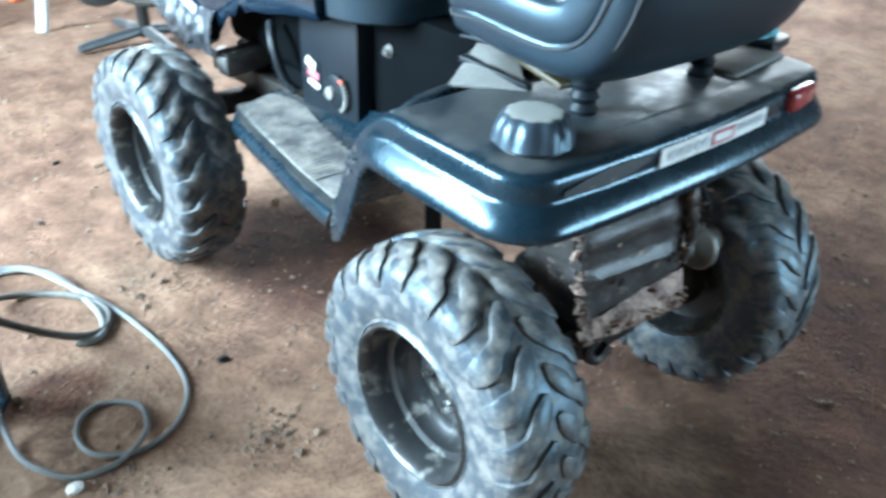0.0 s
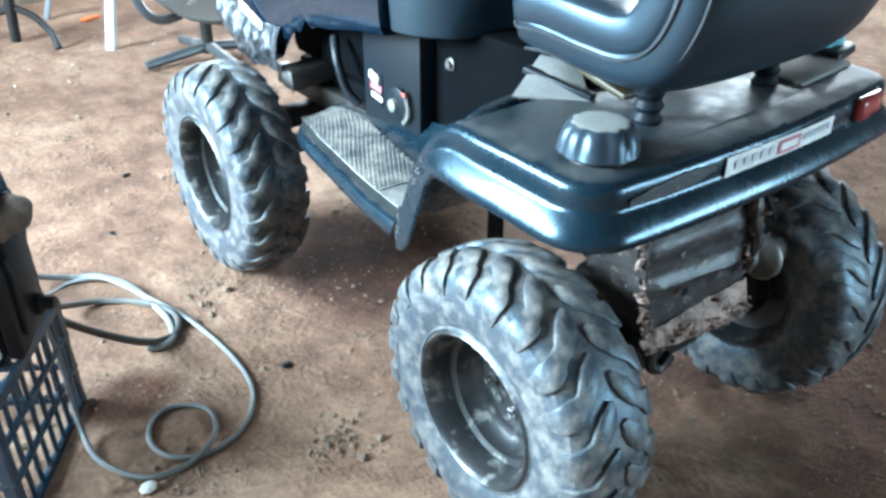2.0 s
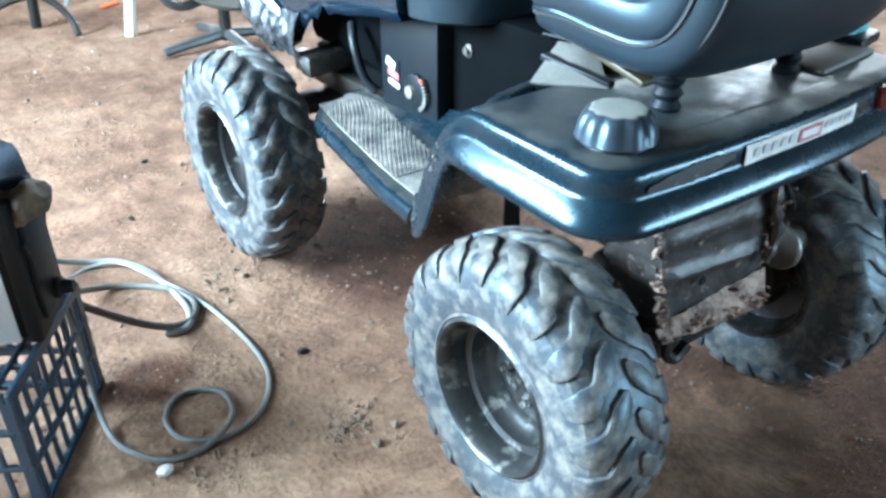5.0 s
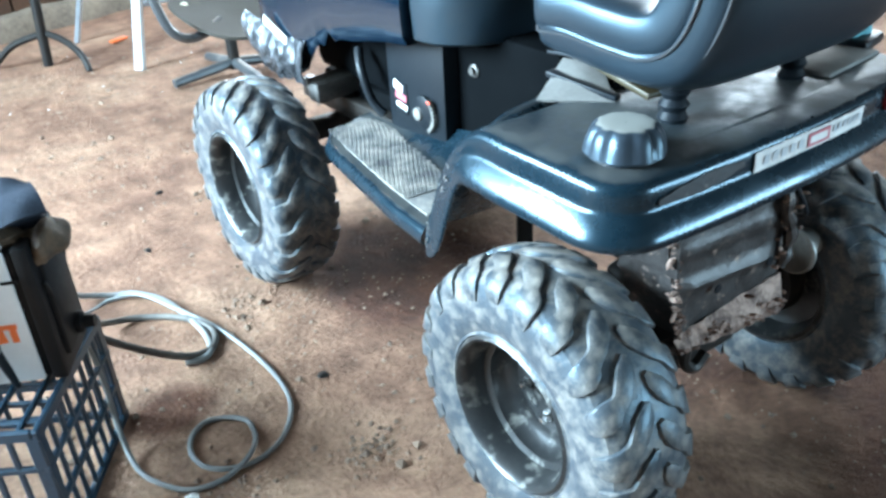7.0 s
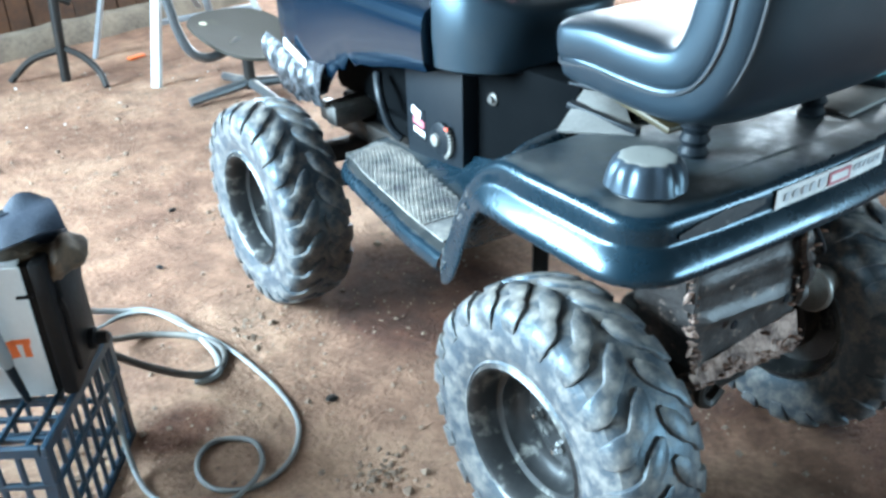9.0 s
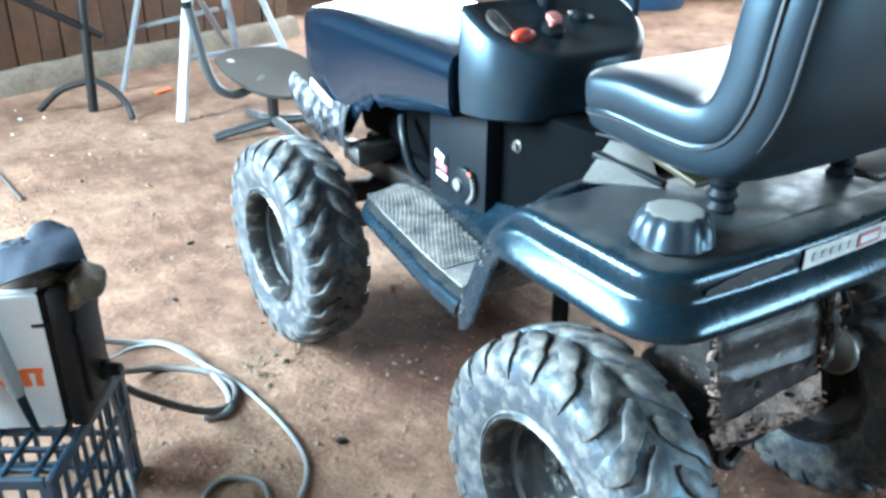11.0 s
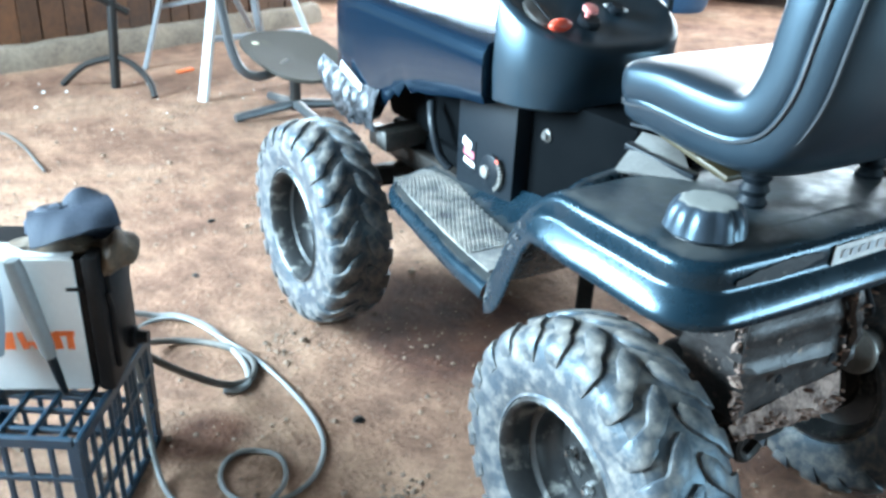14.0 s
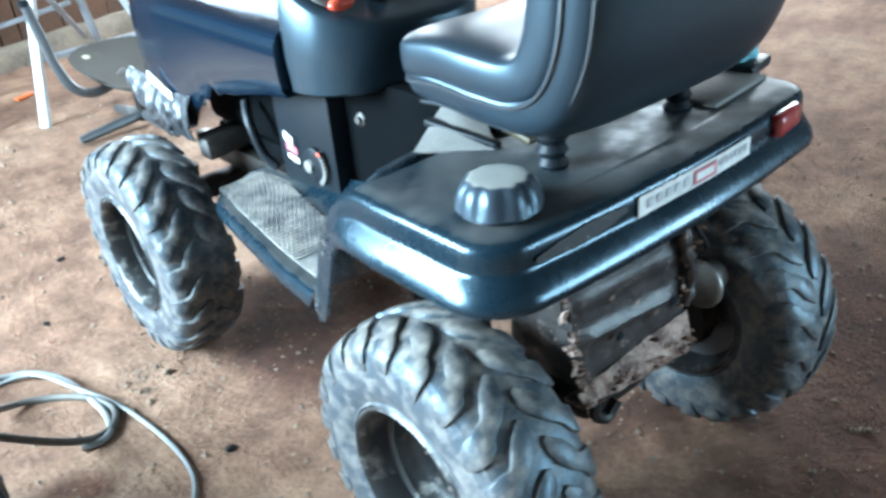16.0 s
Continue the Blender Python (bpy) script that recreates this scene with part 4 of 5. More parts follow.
def build_chassis():
    bm = bmesh.new()
    add_box(bm, pose(-0.02, 0.675, 0.625), 0.24, 0.23, 0.27, 0.006)
    side = part("chassis_panel", bm, DULL_BLACK, tractor, "black steel side panel with a warning label")
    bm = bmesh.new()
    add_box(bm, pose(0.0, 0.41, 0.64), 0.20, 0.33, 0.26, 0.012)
    part("tunnel_cover", bm, SHADED_BLACK, tractor, "black tunnel cover, darkened as in shade")
    part("cover_bolt", lathe([(0.014, 0), (0.014, 0.004), (0.008, 0.006), (0.008, 0.012), (0.001, 0.012)], pose(-0.1, 0.5, 0.685, 0, -90, 0), 16), ALLOY, tractor)
    # label and toothed height dial
    lab = part("warning_label", box(pose(-0.1415, 0.735, 0.577), 0.0016, 0.055, 0.075, 0), DULL_BLACK, side, "small black label with white and red print", smooth=False)
    part("white_bar", box(pose(-0.1428, 0.742, 0.603, 18, 0, 0), 0.001, 0.036, 0.02, 0), STICKER, lab, smooth=False)
    part("red_bar", box(pose(-0.1428, 0.732, 0.58, 8, 0, 0), 0.001, 0.045, 0.016, 0), STICKER_RED, lab, smooth=False)
    part("white_bar", box(pose(-0.1428, 0.73, 0.558, 8, 0, 0), 0.001, 0.045, 0.012, 0), STICKER, lab, smooth=False)
    dial = part("toothed_dial", lathe([(0.038, 0), (0.04, 0.003), (0.04, 0.009), (0.037, 0.011), (0.001, 0.011)], pose(-0.142, 0.632, 0.567, 0, -90, 0), 40), DULL_BLACK, side, "black dial with worn bright teeth")
    for k in range(11):
        a = radians(128 + 11 * k)
        part("tooth", box(pose(-0.1485, 0.632 + 0.0415 * math.cos(a), 0.567 + 0.0415 * math.sin(a), math.degrees(a), 0, 0), 0.011, 0.011, 0.0045, 0.001, 1), ALLOY_PALE, dial)
    part("dial_boss", lathe([(0.016, 0), (0.014, 0.006), (0.001, 0.008)], pose(-0.153, 0.646, 0.563, 0, -90, 0), 18), ALLOY_PALE, dial)
    part("dial_mark", box(pose(-0.154, 0.602, 0.600), 0.004, 0.012, 0.007, 0.001), RED_PLASTIC, dial)
    # frame rails and axles
    for sx in (-1, 1):
        part("frame_rail", box(pose(sx * 0.12, 0.6, 0.475), 0.035, 1.34, 0.055, 0.004), DARK_STEEL, tractor)
    bm = bmesh.new()
    add_box(bm, pose(0, 1.12, 0.40), 0.46, 0.06, 0.05, 0.006)
    part("front_axle", bm, DARK_STEEL, tractor)
    for sx in (-1, 1):
        part("axle_hub", turned([(-0.07, 0.001), (-0.07, 0.03), (0.05, 0.03), (0.05, 0.045), (0.07, 0.045), (0.07, 0.001)], 20, pose(sx * 0.27, 1.147, FRONT_R - 0.008, 0, 0, 0 if sx > 0 else 180)), DARK_STEEL, tractor)
        part("tie_rod", tube([(sx * 0.24, 1.05, 0.33), (sx * 0.03, 0.98, 0.36)], 0.009, 8), DARK_STEEL, tractor)
        part("king_pin", tube([(sx * 0.24, 1.147, 0.24), (sx * 0.225, 1.13, 0.47)], 0.018, 12), DARK_STEEL, tractor)
    part("axle_tube", tube([(-0.3, 0, REAR_R - 0.008), (0.3, 0, REAR_R - 0.008)], 0.028, 16), DARK_STEEL, tractor)
    part("gearbox", box(pose(0.0, 0.02, 0.31), 0.2, 0.2, 0.17, 0.03, 3), DARK_STEEL, tractor)
    # brake drum and flange inside the far rear wheel
    part("wheel_flange", turned([(0, 0.001), (0, 0.044), (0.004, 0.048), (0.010, 0.048), (0.012, 0.03), (0.06, 0.028), (0.06, 0.001)], 32, pose(0.185, -0.10, 0.405)), ALLOY_PALE, tractor, "round pale steel flange")
    part("brake_drum", turned([(0, 0.001), (0, 0.06), (0.01, 0.085), (0.05, 0.09), (0.06, 0.06), (0.06, 0.001)], 32, pose(0.232, 0, REAR_R)), DARK_STEEL, tractor)
    # rear plate: sheet with two pressed ribs, bent and rusty at the foot
    bm = bmesh.new()
    rows = []
    for i in range(25):
        f = i / 24
        z = 0.665 - 0.30 * f
        row = []
        for j in range(17):
            g = j / 16
            xl, xr = -0.235 + 0.06 * f, 0.075 + 0.02 * f
            x = xl + (xr - xl) * g
            rib = 0.011 * (math.exp(-((f - 0.36) / 0.026) ** 2) + math.exp(-((f - 0.58) / 0.03) ** 2)) * min(1, 6 * g, 6 * (1 - g)) ** 0.5
            row.append((x, -0.135 - rib + 0.003 * noise.noise(Vector((x * 20, z * 20, 1))), z - 0.05 * g * f))
        rows.append(row)
    add_rows(bm, rows)
    thicken(bm, 0.004)
    plate = part("rear_plate", bm, PLATE, tractor, "grimy ribbed steel rear plate", angle=60)
    bm = bmesh.new()
    rows = []
    for j in range(25):
        g = j / 24
        x = -0.19 + 0.285 * g
        z = 0.385 - 0.03 * g
        deep = 0.018 + 0.05 * g ** 0.8
        rows.append([(x, -0.139 - d + 0.006 * noise.noise(Vector((x * 30, d * 60, 2))), z - 0.012 + h * deep / 0.075 + 0.005 * noise.noise(Vector((x * 40, h * 40, 6)))) for d, h in ((-0.002, 0.075), (0.004, 0.06), (0.009, 0.04), (0.014, 0.02), (0.016, 0.0), (0.012, -0.014), (0.0, -0.022), (-0.03, -0.024))])
    add_rows(bm, rows)
    thicken(bm, 0.004)
    part("plate_foot", bm, RUST, plate, "rust-brown muddy bottom flange", angle=60)
    for x, z in ((-0.15, 0.62), (-0.02, 0.60), (0.04, 0.46), (-0.1, 0.46), (0.03, 0.36)):
        part("plate_hole", lathe([(0.009, 0), (0.008, 0.0015), (0.001, 0.0015)], pose(x, -0.147, z, 90, 0, 0), 12), DULL_BLACK, plate)
    # muddy bracket under the fender edge
    bm = bmesh.new()
    rows = []
    for i in range(22):
        f = i / 21
        x, y = -0.30 + 0.085 * f, 0.12 - 0.27 * f
        rows.append([(x + 0.01 * noise.noise(Vector((f * 9, k, 0))), y, z + 0.01 * noise.noise(Vector((f * 12, k * 3, 4)))) for k, z in enumerate((0.672, 0.65, 0.625, 0.60 - 0.03 * f, 0.585 - 0.06 * f))])
    add_rows(bm, rows)
    thicken(bm, 0.006)
    part("fender_bracket", bm, PLATE, tractor, "muddy steel bracket under the fender")
    bm = bmesh.new()
    rows = []
    for i in range(14):
        f = i / 13
        rows.append([(-0.235 + 0.05 * f + 0.012 * noise.noise(Vector((f * 9, g * 5, 1))), -0.135 + 0.11 * g, 0.64 - 0.24 * f + 0.008 * noise.noise(Vector((g * 8, f * 9, 6)))) for g in (0, 0.25, 0.5, 0.75, 1)])
    add_rows(bm, rows)
    thicken(bm, 0.005)
    part("plate_gusset", bm, PLATE, tractor, "bent muddy gusset plate")
    rng = random.Random(31)
    bm = bmesh.new()
    for k in range(210):
        f = rng.random()
        if k < 80:
            x, y, z = -0.235 + 0.055 * f + rng.gauss(0, 0.008), -0.142, 0.655 - 0.27 * f
        elif k < 140:
            x, y, z = -0.19 + 0.28 * f, -0.158, 0.372 - 0.03 * f + abs(rng.gauss(0, 0.02))
        elif k < 170:
            x, y, z = 0.075 + rng.gauss(0, 0.012), -0.15, 0.64 - 0.2 * f
        else:
            x, y, z = -0.30 + 0.085 * f, 0.11 - 0.26 * f, 0.62 + rng.gauss(0, 0.022)
        r = rng.uniform(0.002, 0.0065)
        bmesh.ops.create_icosphere(bm, subdivisions=1, radius=r, matrix=pose(x, y, z, rng.uniform(0, 90), rng.uniform(0, 90), 0) @ Matrix.Diagonal((rng.uniform(0.5, 1.6), 0.6, rng.uniform(0.6, 2.2), 1)))
    flakes = part("mud_crust", bm, RUST, tractor, "dry mud flakes stuck to the steel", smooth=False)
    flakes["kind"] = "stuff"
    part("support_strut", bar((-0.25, 0.17, 0.66), (-0.22, 0.2, 0.3), 0.03, 0.012), DARK_STEEL, tractor)
    part("tow_hook", tube(smooth_line([(-0.12, -0.12, 0.36), (-0.13, -0.12, 0.31), (-0.10, -0.12, 0.28), (-0.07, -0.12, 0.30)], 5), 0.011, 8), DARK_STEEL, tractor)
    part("brake_cable", tube(smooth_line([(0.09, -0.13, 0.60), (0.14, -0.14, 0.52), (0.19, -0.09, 0.47), (0.225, -0.06, 0.40), (0.21, -0.04, 0.33), (0.14, -0.06, 0.29)], 6), 0.005, 8), DULL_BLACK, tractor)
    bm = bmesh.new()
    add_tube(bm, smooth_line([(0.075, -0.14, 0.63), (0.06, -0.15, 0.56), (0.085, -0.15, 0.5), (0.07, -0.15, 0.44)], 6), [0.008 + 0.006 * math.sin(i * 0.9) ** 2 for i in range(19)], 8)
    part("mud_strip", bm, PLATE, tractor, "crumpled dusty strip beside the plate")


build_chassis()


# ---------------------------------------------------------------- crate, welder and cables
CRATE_AT = pose(-1.092, 0.47, 0, 0, 0, 58)       # local x along the long visible side, local y away to its left


def build_crate():
    L, D, Ht = 0.36, 0.36, 0.27
    crate = thing("milk_crate", "blue plastic milk crate standing on the earth floor", "crate", at=CRATE_AT)
    for z, h in ((0.006, 0.02), (0.095, 0.014), (0.18, 0.014), (Ht - 0.012, 0.024)):
        bm = bmesh.new()
        for c, sx, sy in (((L / 2, 0.006), L, 0.012), ((L / 2, D - 0.006), L, 0.012), ((0.006, D / 2), 0.012, D - 0.026), ((L - 0.006, D / 2), 0.012, D - 0.026)):
            add_box(bm, pose(c[0], c[1], z + 0.004), sx, sy, h, 0.003, 1)
        part("rail", bm, CRATE, crate)
    for face in range(4):
        for k in range(9):
            f = (k + 0.02) / 8.05
            x, y, turn = ((0.014 + f * (L - 0.028), 0.005, 0), (0.014 + f * (L - 0.028), D - 0.005, 0), (0.005, 0.014 + f * (D - 0.028), 90), (L - 0.005, 0.014 + f * (D - 0.028), 90))[face]
            wide = 0.024 if k in (0, 8) else 0.011
            part("slat", box(pose(x, y, Ht / 2, 0, 0, turn), wide, 0.008, Ht - 0.02, 0.002, 1), CRATE, crate)
    for k in range(6):
        part("top_bar", box(pose(L / 2, 0.04 + 0.056 * k, Ht - 0.006), L - 0.02, 0.009, 0.012, 0.002, 1), CRATE, crate)
        part("top_bar", box(pose(0.04 + 0.056 * k, D / 2, Ht - 0.0095), 0.009, D - 0.02, 0.012, 0.002, 1), CRATE, crate)
    return crate


build_crate()
WELD_AT = pose(-1.018, 0.600, 0.276, 0, 0, 153)     # local x along the white side, local y away from it is negative


def build_welder():
    w = thing("welder", "white and black inverter welder standing on a crate", "welder", at=WELD_AT)
    L, D, Ht = 0.32, 0.155, 0.275
    part("case", box(pose(L / 2, -D / 2, Ht / 2), L - 0.03, D - 0.008, Ht - 0.01, 0.006), WELDER_BLACK, w)
    panel = part("side_panel", box(pose(L / 2 + 0.012, 0.0, Ht / 2), L - 0.03, 0.008, Ht - 0.004, 0.003), WELDER_WHITE, w, "white painted side panel with orange print")
    part("top_panel", box(pose(L / 2 + 0.012, -0.03, Ht - 0.001), L - 0.04, 0.055, 0.006, 0.002), WELDER_WHITE, w)
    bm = bmesh.new()
    add_box(bm, pose(0.0, -D / 2 + 0.003, Ht / 2), 0.03, D + 0.004, Ht + 0.004, 0.008)
    add_box(bm, pose(-0.018, -D / 2, Ht * 0.5, 0, 0, 0), 0.012, D - 0.04, Ht - 0.07, 0.004)
    for a, b in (((-0.02, -0.012, 0.2), (-0.02, -0.062, 0.07)), ((-0.02, -D + 0.012, 0.2), (-0.02, -0.066, 0.07))):
        q, r = Vector(a), Vector(b)
        m = Matrix.Translation((q + r) / 2) @ (r - q).to_track_quat("Z", "Y").to_matrix().to_4x4()
        add_box(bm, m, 0.008, 0.008, (r - q).length, 0.002, 1)
    part("end_frame", bm, WELDER_BLACK, w, "black moulded end frame")
    # orange brand print as plain shapes
    for x, wd, lean in ((0.052, 0.012, 0), (0.078, 0.02, 8), (0.108, 0.012, -14), (0.135, 0.012, 14), (0.16, 0.02, 0)):
        part("orange_mark", box(pose(x, 0.0052, 0.11, 0, lean, 0), wd, 0.001, 0.036, 0), ORANGE, panel, smooth=False)
    part("orange_mark", box(pose(0.06, 0.0052, 0.125), 0.034, 0.001, 0.01, 0), ORANGE, panel, smooth=False)
    part("orange_mark", box(pose(0.122, 0.0057, 0.104), 0.03, 0.001, 0.009, 0), ORANGE, panel, smooth=False)
    part("latch", box(pose(0.03, 0.004, 0.215), 0.028, 0.006, 0.006, 0.001), WELDER_BLACK, w)
    part("cable_socket", lathe([(0.022, 0), (0.022, 0.012), (0.015, 0.016), (0.012, 0.035), (0.001, 0.035)], pose(-0.022, -0.09, 0.06, 0, -90, 0), 18), WELDER_BLACK, w)
    return w


build_welder()


def build_cap():
    """A crumpled stiff cloth cap lying on the welder."""
    bm = bmesh.new()
    n = 40
    rows = []
    for i in range(15):
        f = i / 14
        row = []
        for k in range(n):
            a = 2 * math.pi * k / n
            r = (0.088 + 0.02 * math.cos(2 * a)) * (1 - 0.85 * max(0, f - 0.25) / 0.75) ** 0.6
            z = 0.07 * math.sin(f * 1.5) + 0.014 * noise.noise(Vector((3 * math.cos(a), 3 * math.sin(a), f * 4))) + 0.025 * (math.cos(a - 0.5) > 0.5) * f
            row.append((1.25 * r * math.cos(a) + 0.006 * noise.noise(Vector((a * 3, f * 7, 2))), 0.75 * r * math.sin(a), z))
        rows.append(row)
    vs = add_rows(bm, rows, close_v=True)
    bm.faces.new(vs[-1])
    bm.transform(WELD_AT @ pose(0.055, -0.098, 0.274, 4, -4, 0) @ Matrix.Scale(0.64, 4))
    cap = part("cloth_cap", bm, CLOTH)
    tagged(cap, "crumpled dusty navy cloth cap lying on the welder", "cap")
    # stiff peak arched over the crown, its front edge standing clear of the case
    bm = bmesh.new()
    rows = []
    for i in range(25):
        u = i / 24
        front = Vector((0.095 - 0.145 * u, 0.0 - 0.045 * u + 0.022 * math.sin(math.pi * u), 0.287 + 0.030 * u + 0.010 * math.sin(math.pi * u)))
        back = Vector((0.135 - 0.135 * u, -0.105 - 0.035 * u, 0.318 + 0.022 * u))
        row = []
        for j in range(11):
            g = j / 10
            p = front.lerp(back, g)
            p.z += 0.016 * math.sin(math.pi * min(1, g * 0.9 + 0.1)) + 0.004 * noise.noise(p * 26) + 0.024 * max(0, g - 0.72) * max(0, math.sin(math.pi * (u * 1.8 - 0.75))) / 0.28
            row.append(p)
        rows.append(row)
    add_rows(bm, rows)
    thicken(bm, 0.004)
    bm.transform(WELD_AT)
    part("peak", bm, CLOTH, cap, "stiff curved peak")
    bm = bmesh.new()
    bmesh.ops.create_icosphere(bm, subdivisions=4, radius=1)
    for v in bm.verts:
        p = v.co.copy()
        q = 1 + 0.4 * noise.noise(p * 1.3 + Vector((3, 0, 0))) + 0.05 * noise.noise(p * 4.5)
        v.co = Vector((p.x * 0.052, p.y * 0.07, p.z * 0.042)) * q
    bm.transform(WELD_AT @ pose(-0.018, -0.07, 0.252, 0, 40, 0) @ Matrix.Scale(0.85, 4))
    tagged(part("work_glove", bm, LEATHER), "scorched brown leather glove hanging over the welder", "glove")
    bm = bmesh.new()
    bmesh.ops.create_icosphere(bm, subdivisions=3, radius=1)
    for v in bm.verts:
        p = v.co.copy()
        v.co = Vector((p.x * 0.075, p.y * 0.045, p.z * 0.02)) * (1 + 0.3 * noise.noise(p * 2.3))
    bm.transform(WELD_AT @ pose(0.07, -0.06, 0.275))
    tagged(part("rag", bm, LEATHER), "grubby brown rag under the cap", "rag")


build_cap()


def build_holder():
    h = thing("electrode_holder", "grey electrode holder hanging down the welder", "electrode holder")
    top, end = WELD_AT @ Vector((0.115, 0.03, 0.285)), WELD_AT @ Vector((0.082, 0.028, 0.09))
    line = [top + (end - top) * f for f in (0, 0.08, 0.3, 0.6, 0.9, 1.0)]
    part("grip", tube(line, [0.013, 0.0155, 0.016, 0.015, 0.014, 0.010], 14), GREY_GRIP, h, "grey plastic grip")
    tip = WELD_AT @ Vector((0.07, 0.022, 0.008))
    part("jaw", tube([end, end + (tip - end) * 0.5, tip], [0.009, 0.008, 0.006], 10), DULL_BLACK, h)
    # face shield edge resting on the panel
    bm = bmesh.new()
    rows = []
    for i in range(15):
        f = i / 14
        z = 0.10 + 0.29 * f
        r = 0.075 * math.sin(math.pi * min(1, 0.25 + 0.75 * (1 - abs(f - 0.45) * 1.3)) / 2)
        rows.append([WELD_AT @ Vector((0.215 - r * math.cos(a), 0.035 + 0.5 * r * math.sin(a), z)) for a in [math.pi * k / 12 for k in range(13)]])
    add_rows(bm, rows)
    thicken(bm, 0.003)
    tagged(part("face_shield", bm, VISOR), "scuffed grey plastic face shield leaning on the welder", "face shield")


build_holder()


def on_floor(points, r):
    return [(x, y, (z if z else 0) + r + lump(x, y)) for x, y, z in points]


def build_cables():
    loop = [(-1.0, 0.95, 0.28), (-0.93, 1.02, 0.13), (-0.86, 1.13, 0.03), (-0.76, 1.14, 0), (-0.67, 1.06, 0), (-0.628, 0.96, 0), (-0.66, 0.885, 0.0), (-0.73, 0.86, 0.02), (-0.83, 0.84, 0.10), (-0.93, 0.81, 0.21), (-0.985, 0.79, 0.30)]
    tagged(part("welding_lead", tube(smooth_line(on_floor(loop, 0.009), 10), 0.009, 10), CABLE_DARK), "thick dark welding lead looping down to the floor", "cable")
    hose = [(-0.98, 1.3, 0.2), (-0.9, 1.32, 0.05), (-0.80, 1.31, 0), (-0.735, 1.275, 0), (-0.683, 1.19, 0), (-0.66, 1.075, 0), (-0.65, 0.955, 0), (-0.667, 0.875, 0), (-0.70, 0.853, 0), (-0.735, 0.862, 0.002)]
    tagged(part("grey_hose", tube(smooth_line(on_floor(hose, 0.0095), 10), 0.0085, 10), CABLE), "grey rubber hose curving over the floor", "hose")
    thin = [(-0.96, 1.25, 0.1), (-0.88, 1.265, 0.0), (-0.797, 1.285, 0), (-0.725, 1.24, 0.012), (-0.67, 1.10, 0.012), (-0.613, 0.96, 0), (-0.586, 0.805, 0), (-0.581, 0.665, 0), (-0.60, 0.567, 0), (-0.654, 0.489, 0), (-0.721, 0.453, 0.0), (-0.78, 0.46, 0), (-0.826, 0.497, 0), (-0.838, 0.553, 0),
            (-0.818, 0.605, 0), (-0.777, 0.632, 0), (-0.731, 0.618, 0), (-0.701, 0.578, 0), (-0.709, 0.517, 0), (-0.748, 0.462, 0.010), (-0.809, 0.445, 0), (-0.874, 0.458, 0), (-0.915, 0.506, 0), (-0.942, 0.575, 0), (-0.945, 0.66, 0.03), (-0.94, 0.72, 0.16), (-0.95, 0.74, 0.33)]
    tagged(part("power_cord", tube(smooth_line(on_floor(thin, 0.006), 10), 0.0058, 8), CABLE), "thin grey power cord lying in a loose loop", "cord")
    wire = [(-1.02, 3.28, 0.004), (-0.97, 3.2, 0), (-0.93, 3.0, 0), (-0.91, 2.8, 0), (-0.895, 2.66, 0)]
    tagged(part("loose_wire", tube(smooth_line(on_floor(wire, 0.006), 8), 0.006, 6), CABLE_DARK), "short dark wire lying on the floor", "wire")


build_cables()


# ---------------------------------------------------------------- chair, ladder, stand
def build_chair():
    c = thing("swivel_chair", "low dusty grey-brown swivel chair with a bent tube arm", "chair", at=pose(0.33, 3.03, 0, 0, 0, 8))
    bm = bmesh.new()
    rows = []
    n = 40
    for r, z in ((0.02, 0.292), (0.6, 0.292), (0.95, 0.298), (1.0, 0.308), (0.97, 0.318), (0.85, 0.315), (0.5, 0.308), (0.02, 0.306)):
        rows.append([(0.235 * r * math.copysign(abs(math.cos(a)) ** 0.8, math.cos(a)), 0.30 * r * math.copysign(abs(math.sin(a)) ** 0.8, math.sin(a)), z + 0.008 * (math.cos(2 * a)) * r * r) for a in [2 * math.pi * k / n for k in range(n)]])
    add_rows(bm, rows, close_v=True)
    bm.transform(pose(0, 0, 0.30, 13, 0, 0) @ pose(0, 0, -0.30))
    seat = part("seat", bm, CHAIR, c, "worn oval moulded seat")
    for x, y, r in ((-0.13, 0.16, 0.02), (0.06, -0.22, 0.025)):
        part("smear", lathe([(r, 0.0), (r * 0.8, 0.003), (0.001, 0.003)], pose(0, 0, 0.30, 13, 0, 0) @ pose(x, y, 0.013), 12), PAPER, seat)
    part("post", tube([(0, 0, 0.03), (0, 0, 0.29)], 0.028, 14), DARK_STEEL, c)
    for k in range(4):
        a = radians(-5 + 90 * k)
        part("leg", tube([(0.02 * math.cos(a), 0.02 * math.sin(a), 0.06), (0.32 * math.cos(a), 0.32 * math.sin(a), 0.025)], [0.026, 0.022], 10), CHAIR_TUBE, c)
    arm = smooth_line([(-0.41, -0.06, 0.66), (-0.395, -0.07, 0.55), (-0.375, -0.09, 0.40), (-0.34, -0.11, 0.30), (-0.27, -0.12, 0.258), (-0.17, -0.1, 0.262), (-0.06, -0.04, 0.285)], 8)
    part("arm_tube", tube(arm, 0.022, 10), CHAIR_TUBE, c, "bent dark steel tube")
    part("arm_cap", tube([(-0.412, -0.06, 0.655), (-0.416, -0.058, 0.68)], 0.023, 10), DULL_BLACK, c)


build_chair()


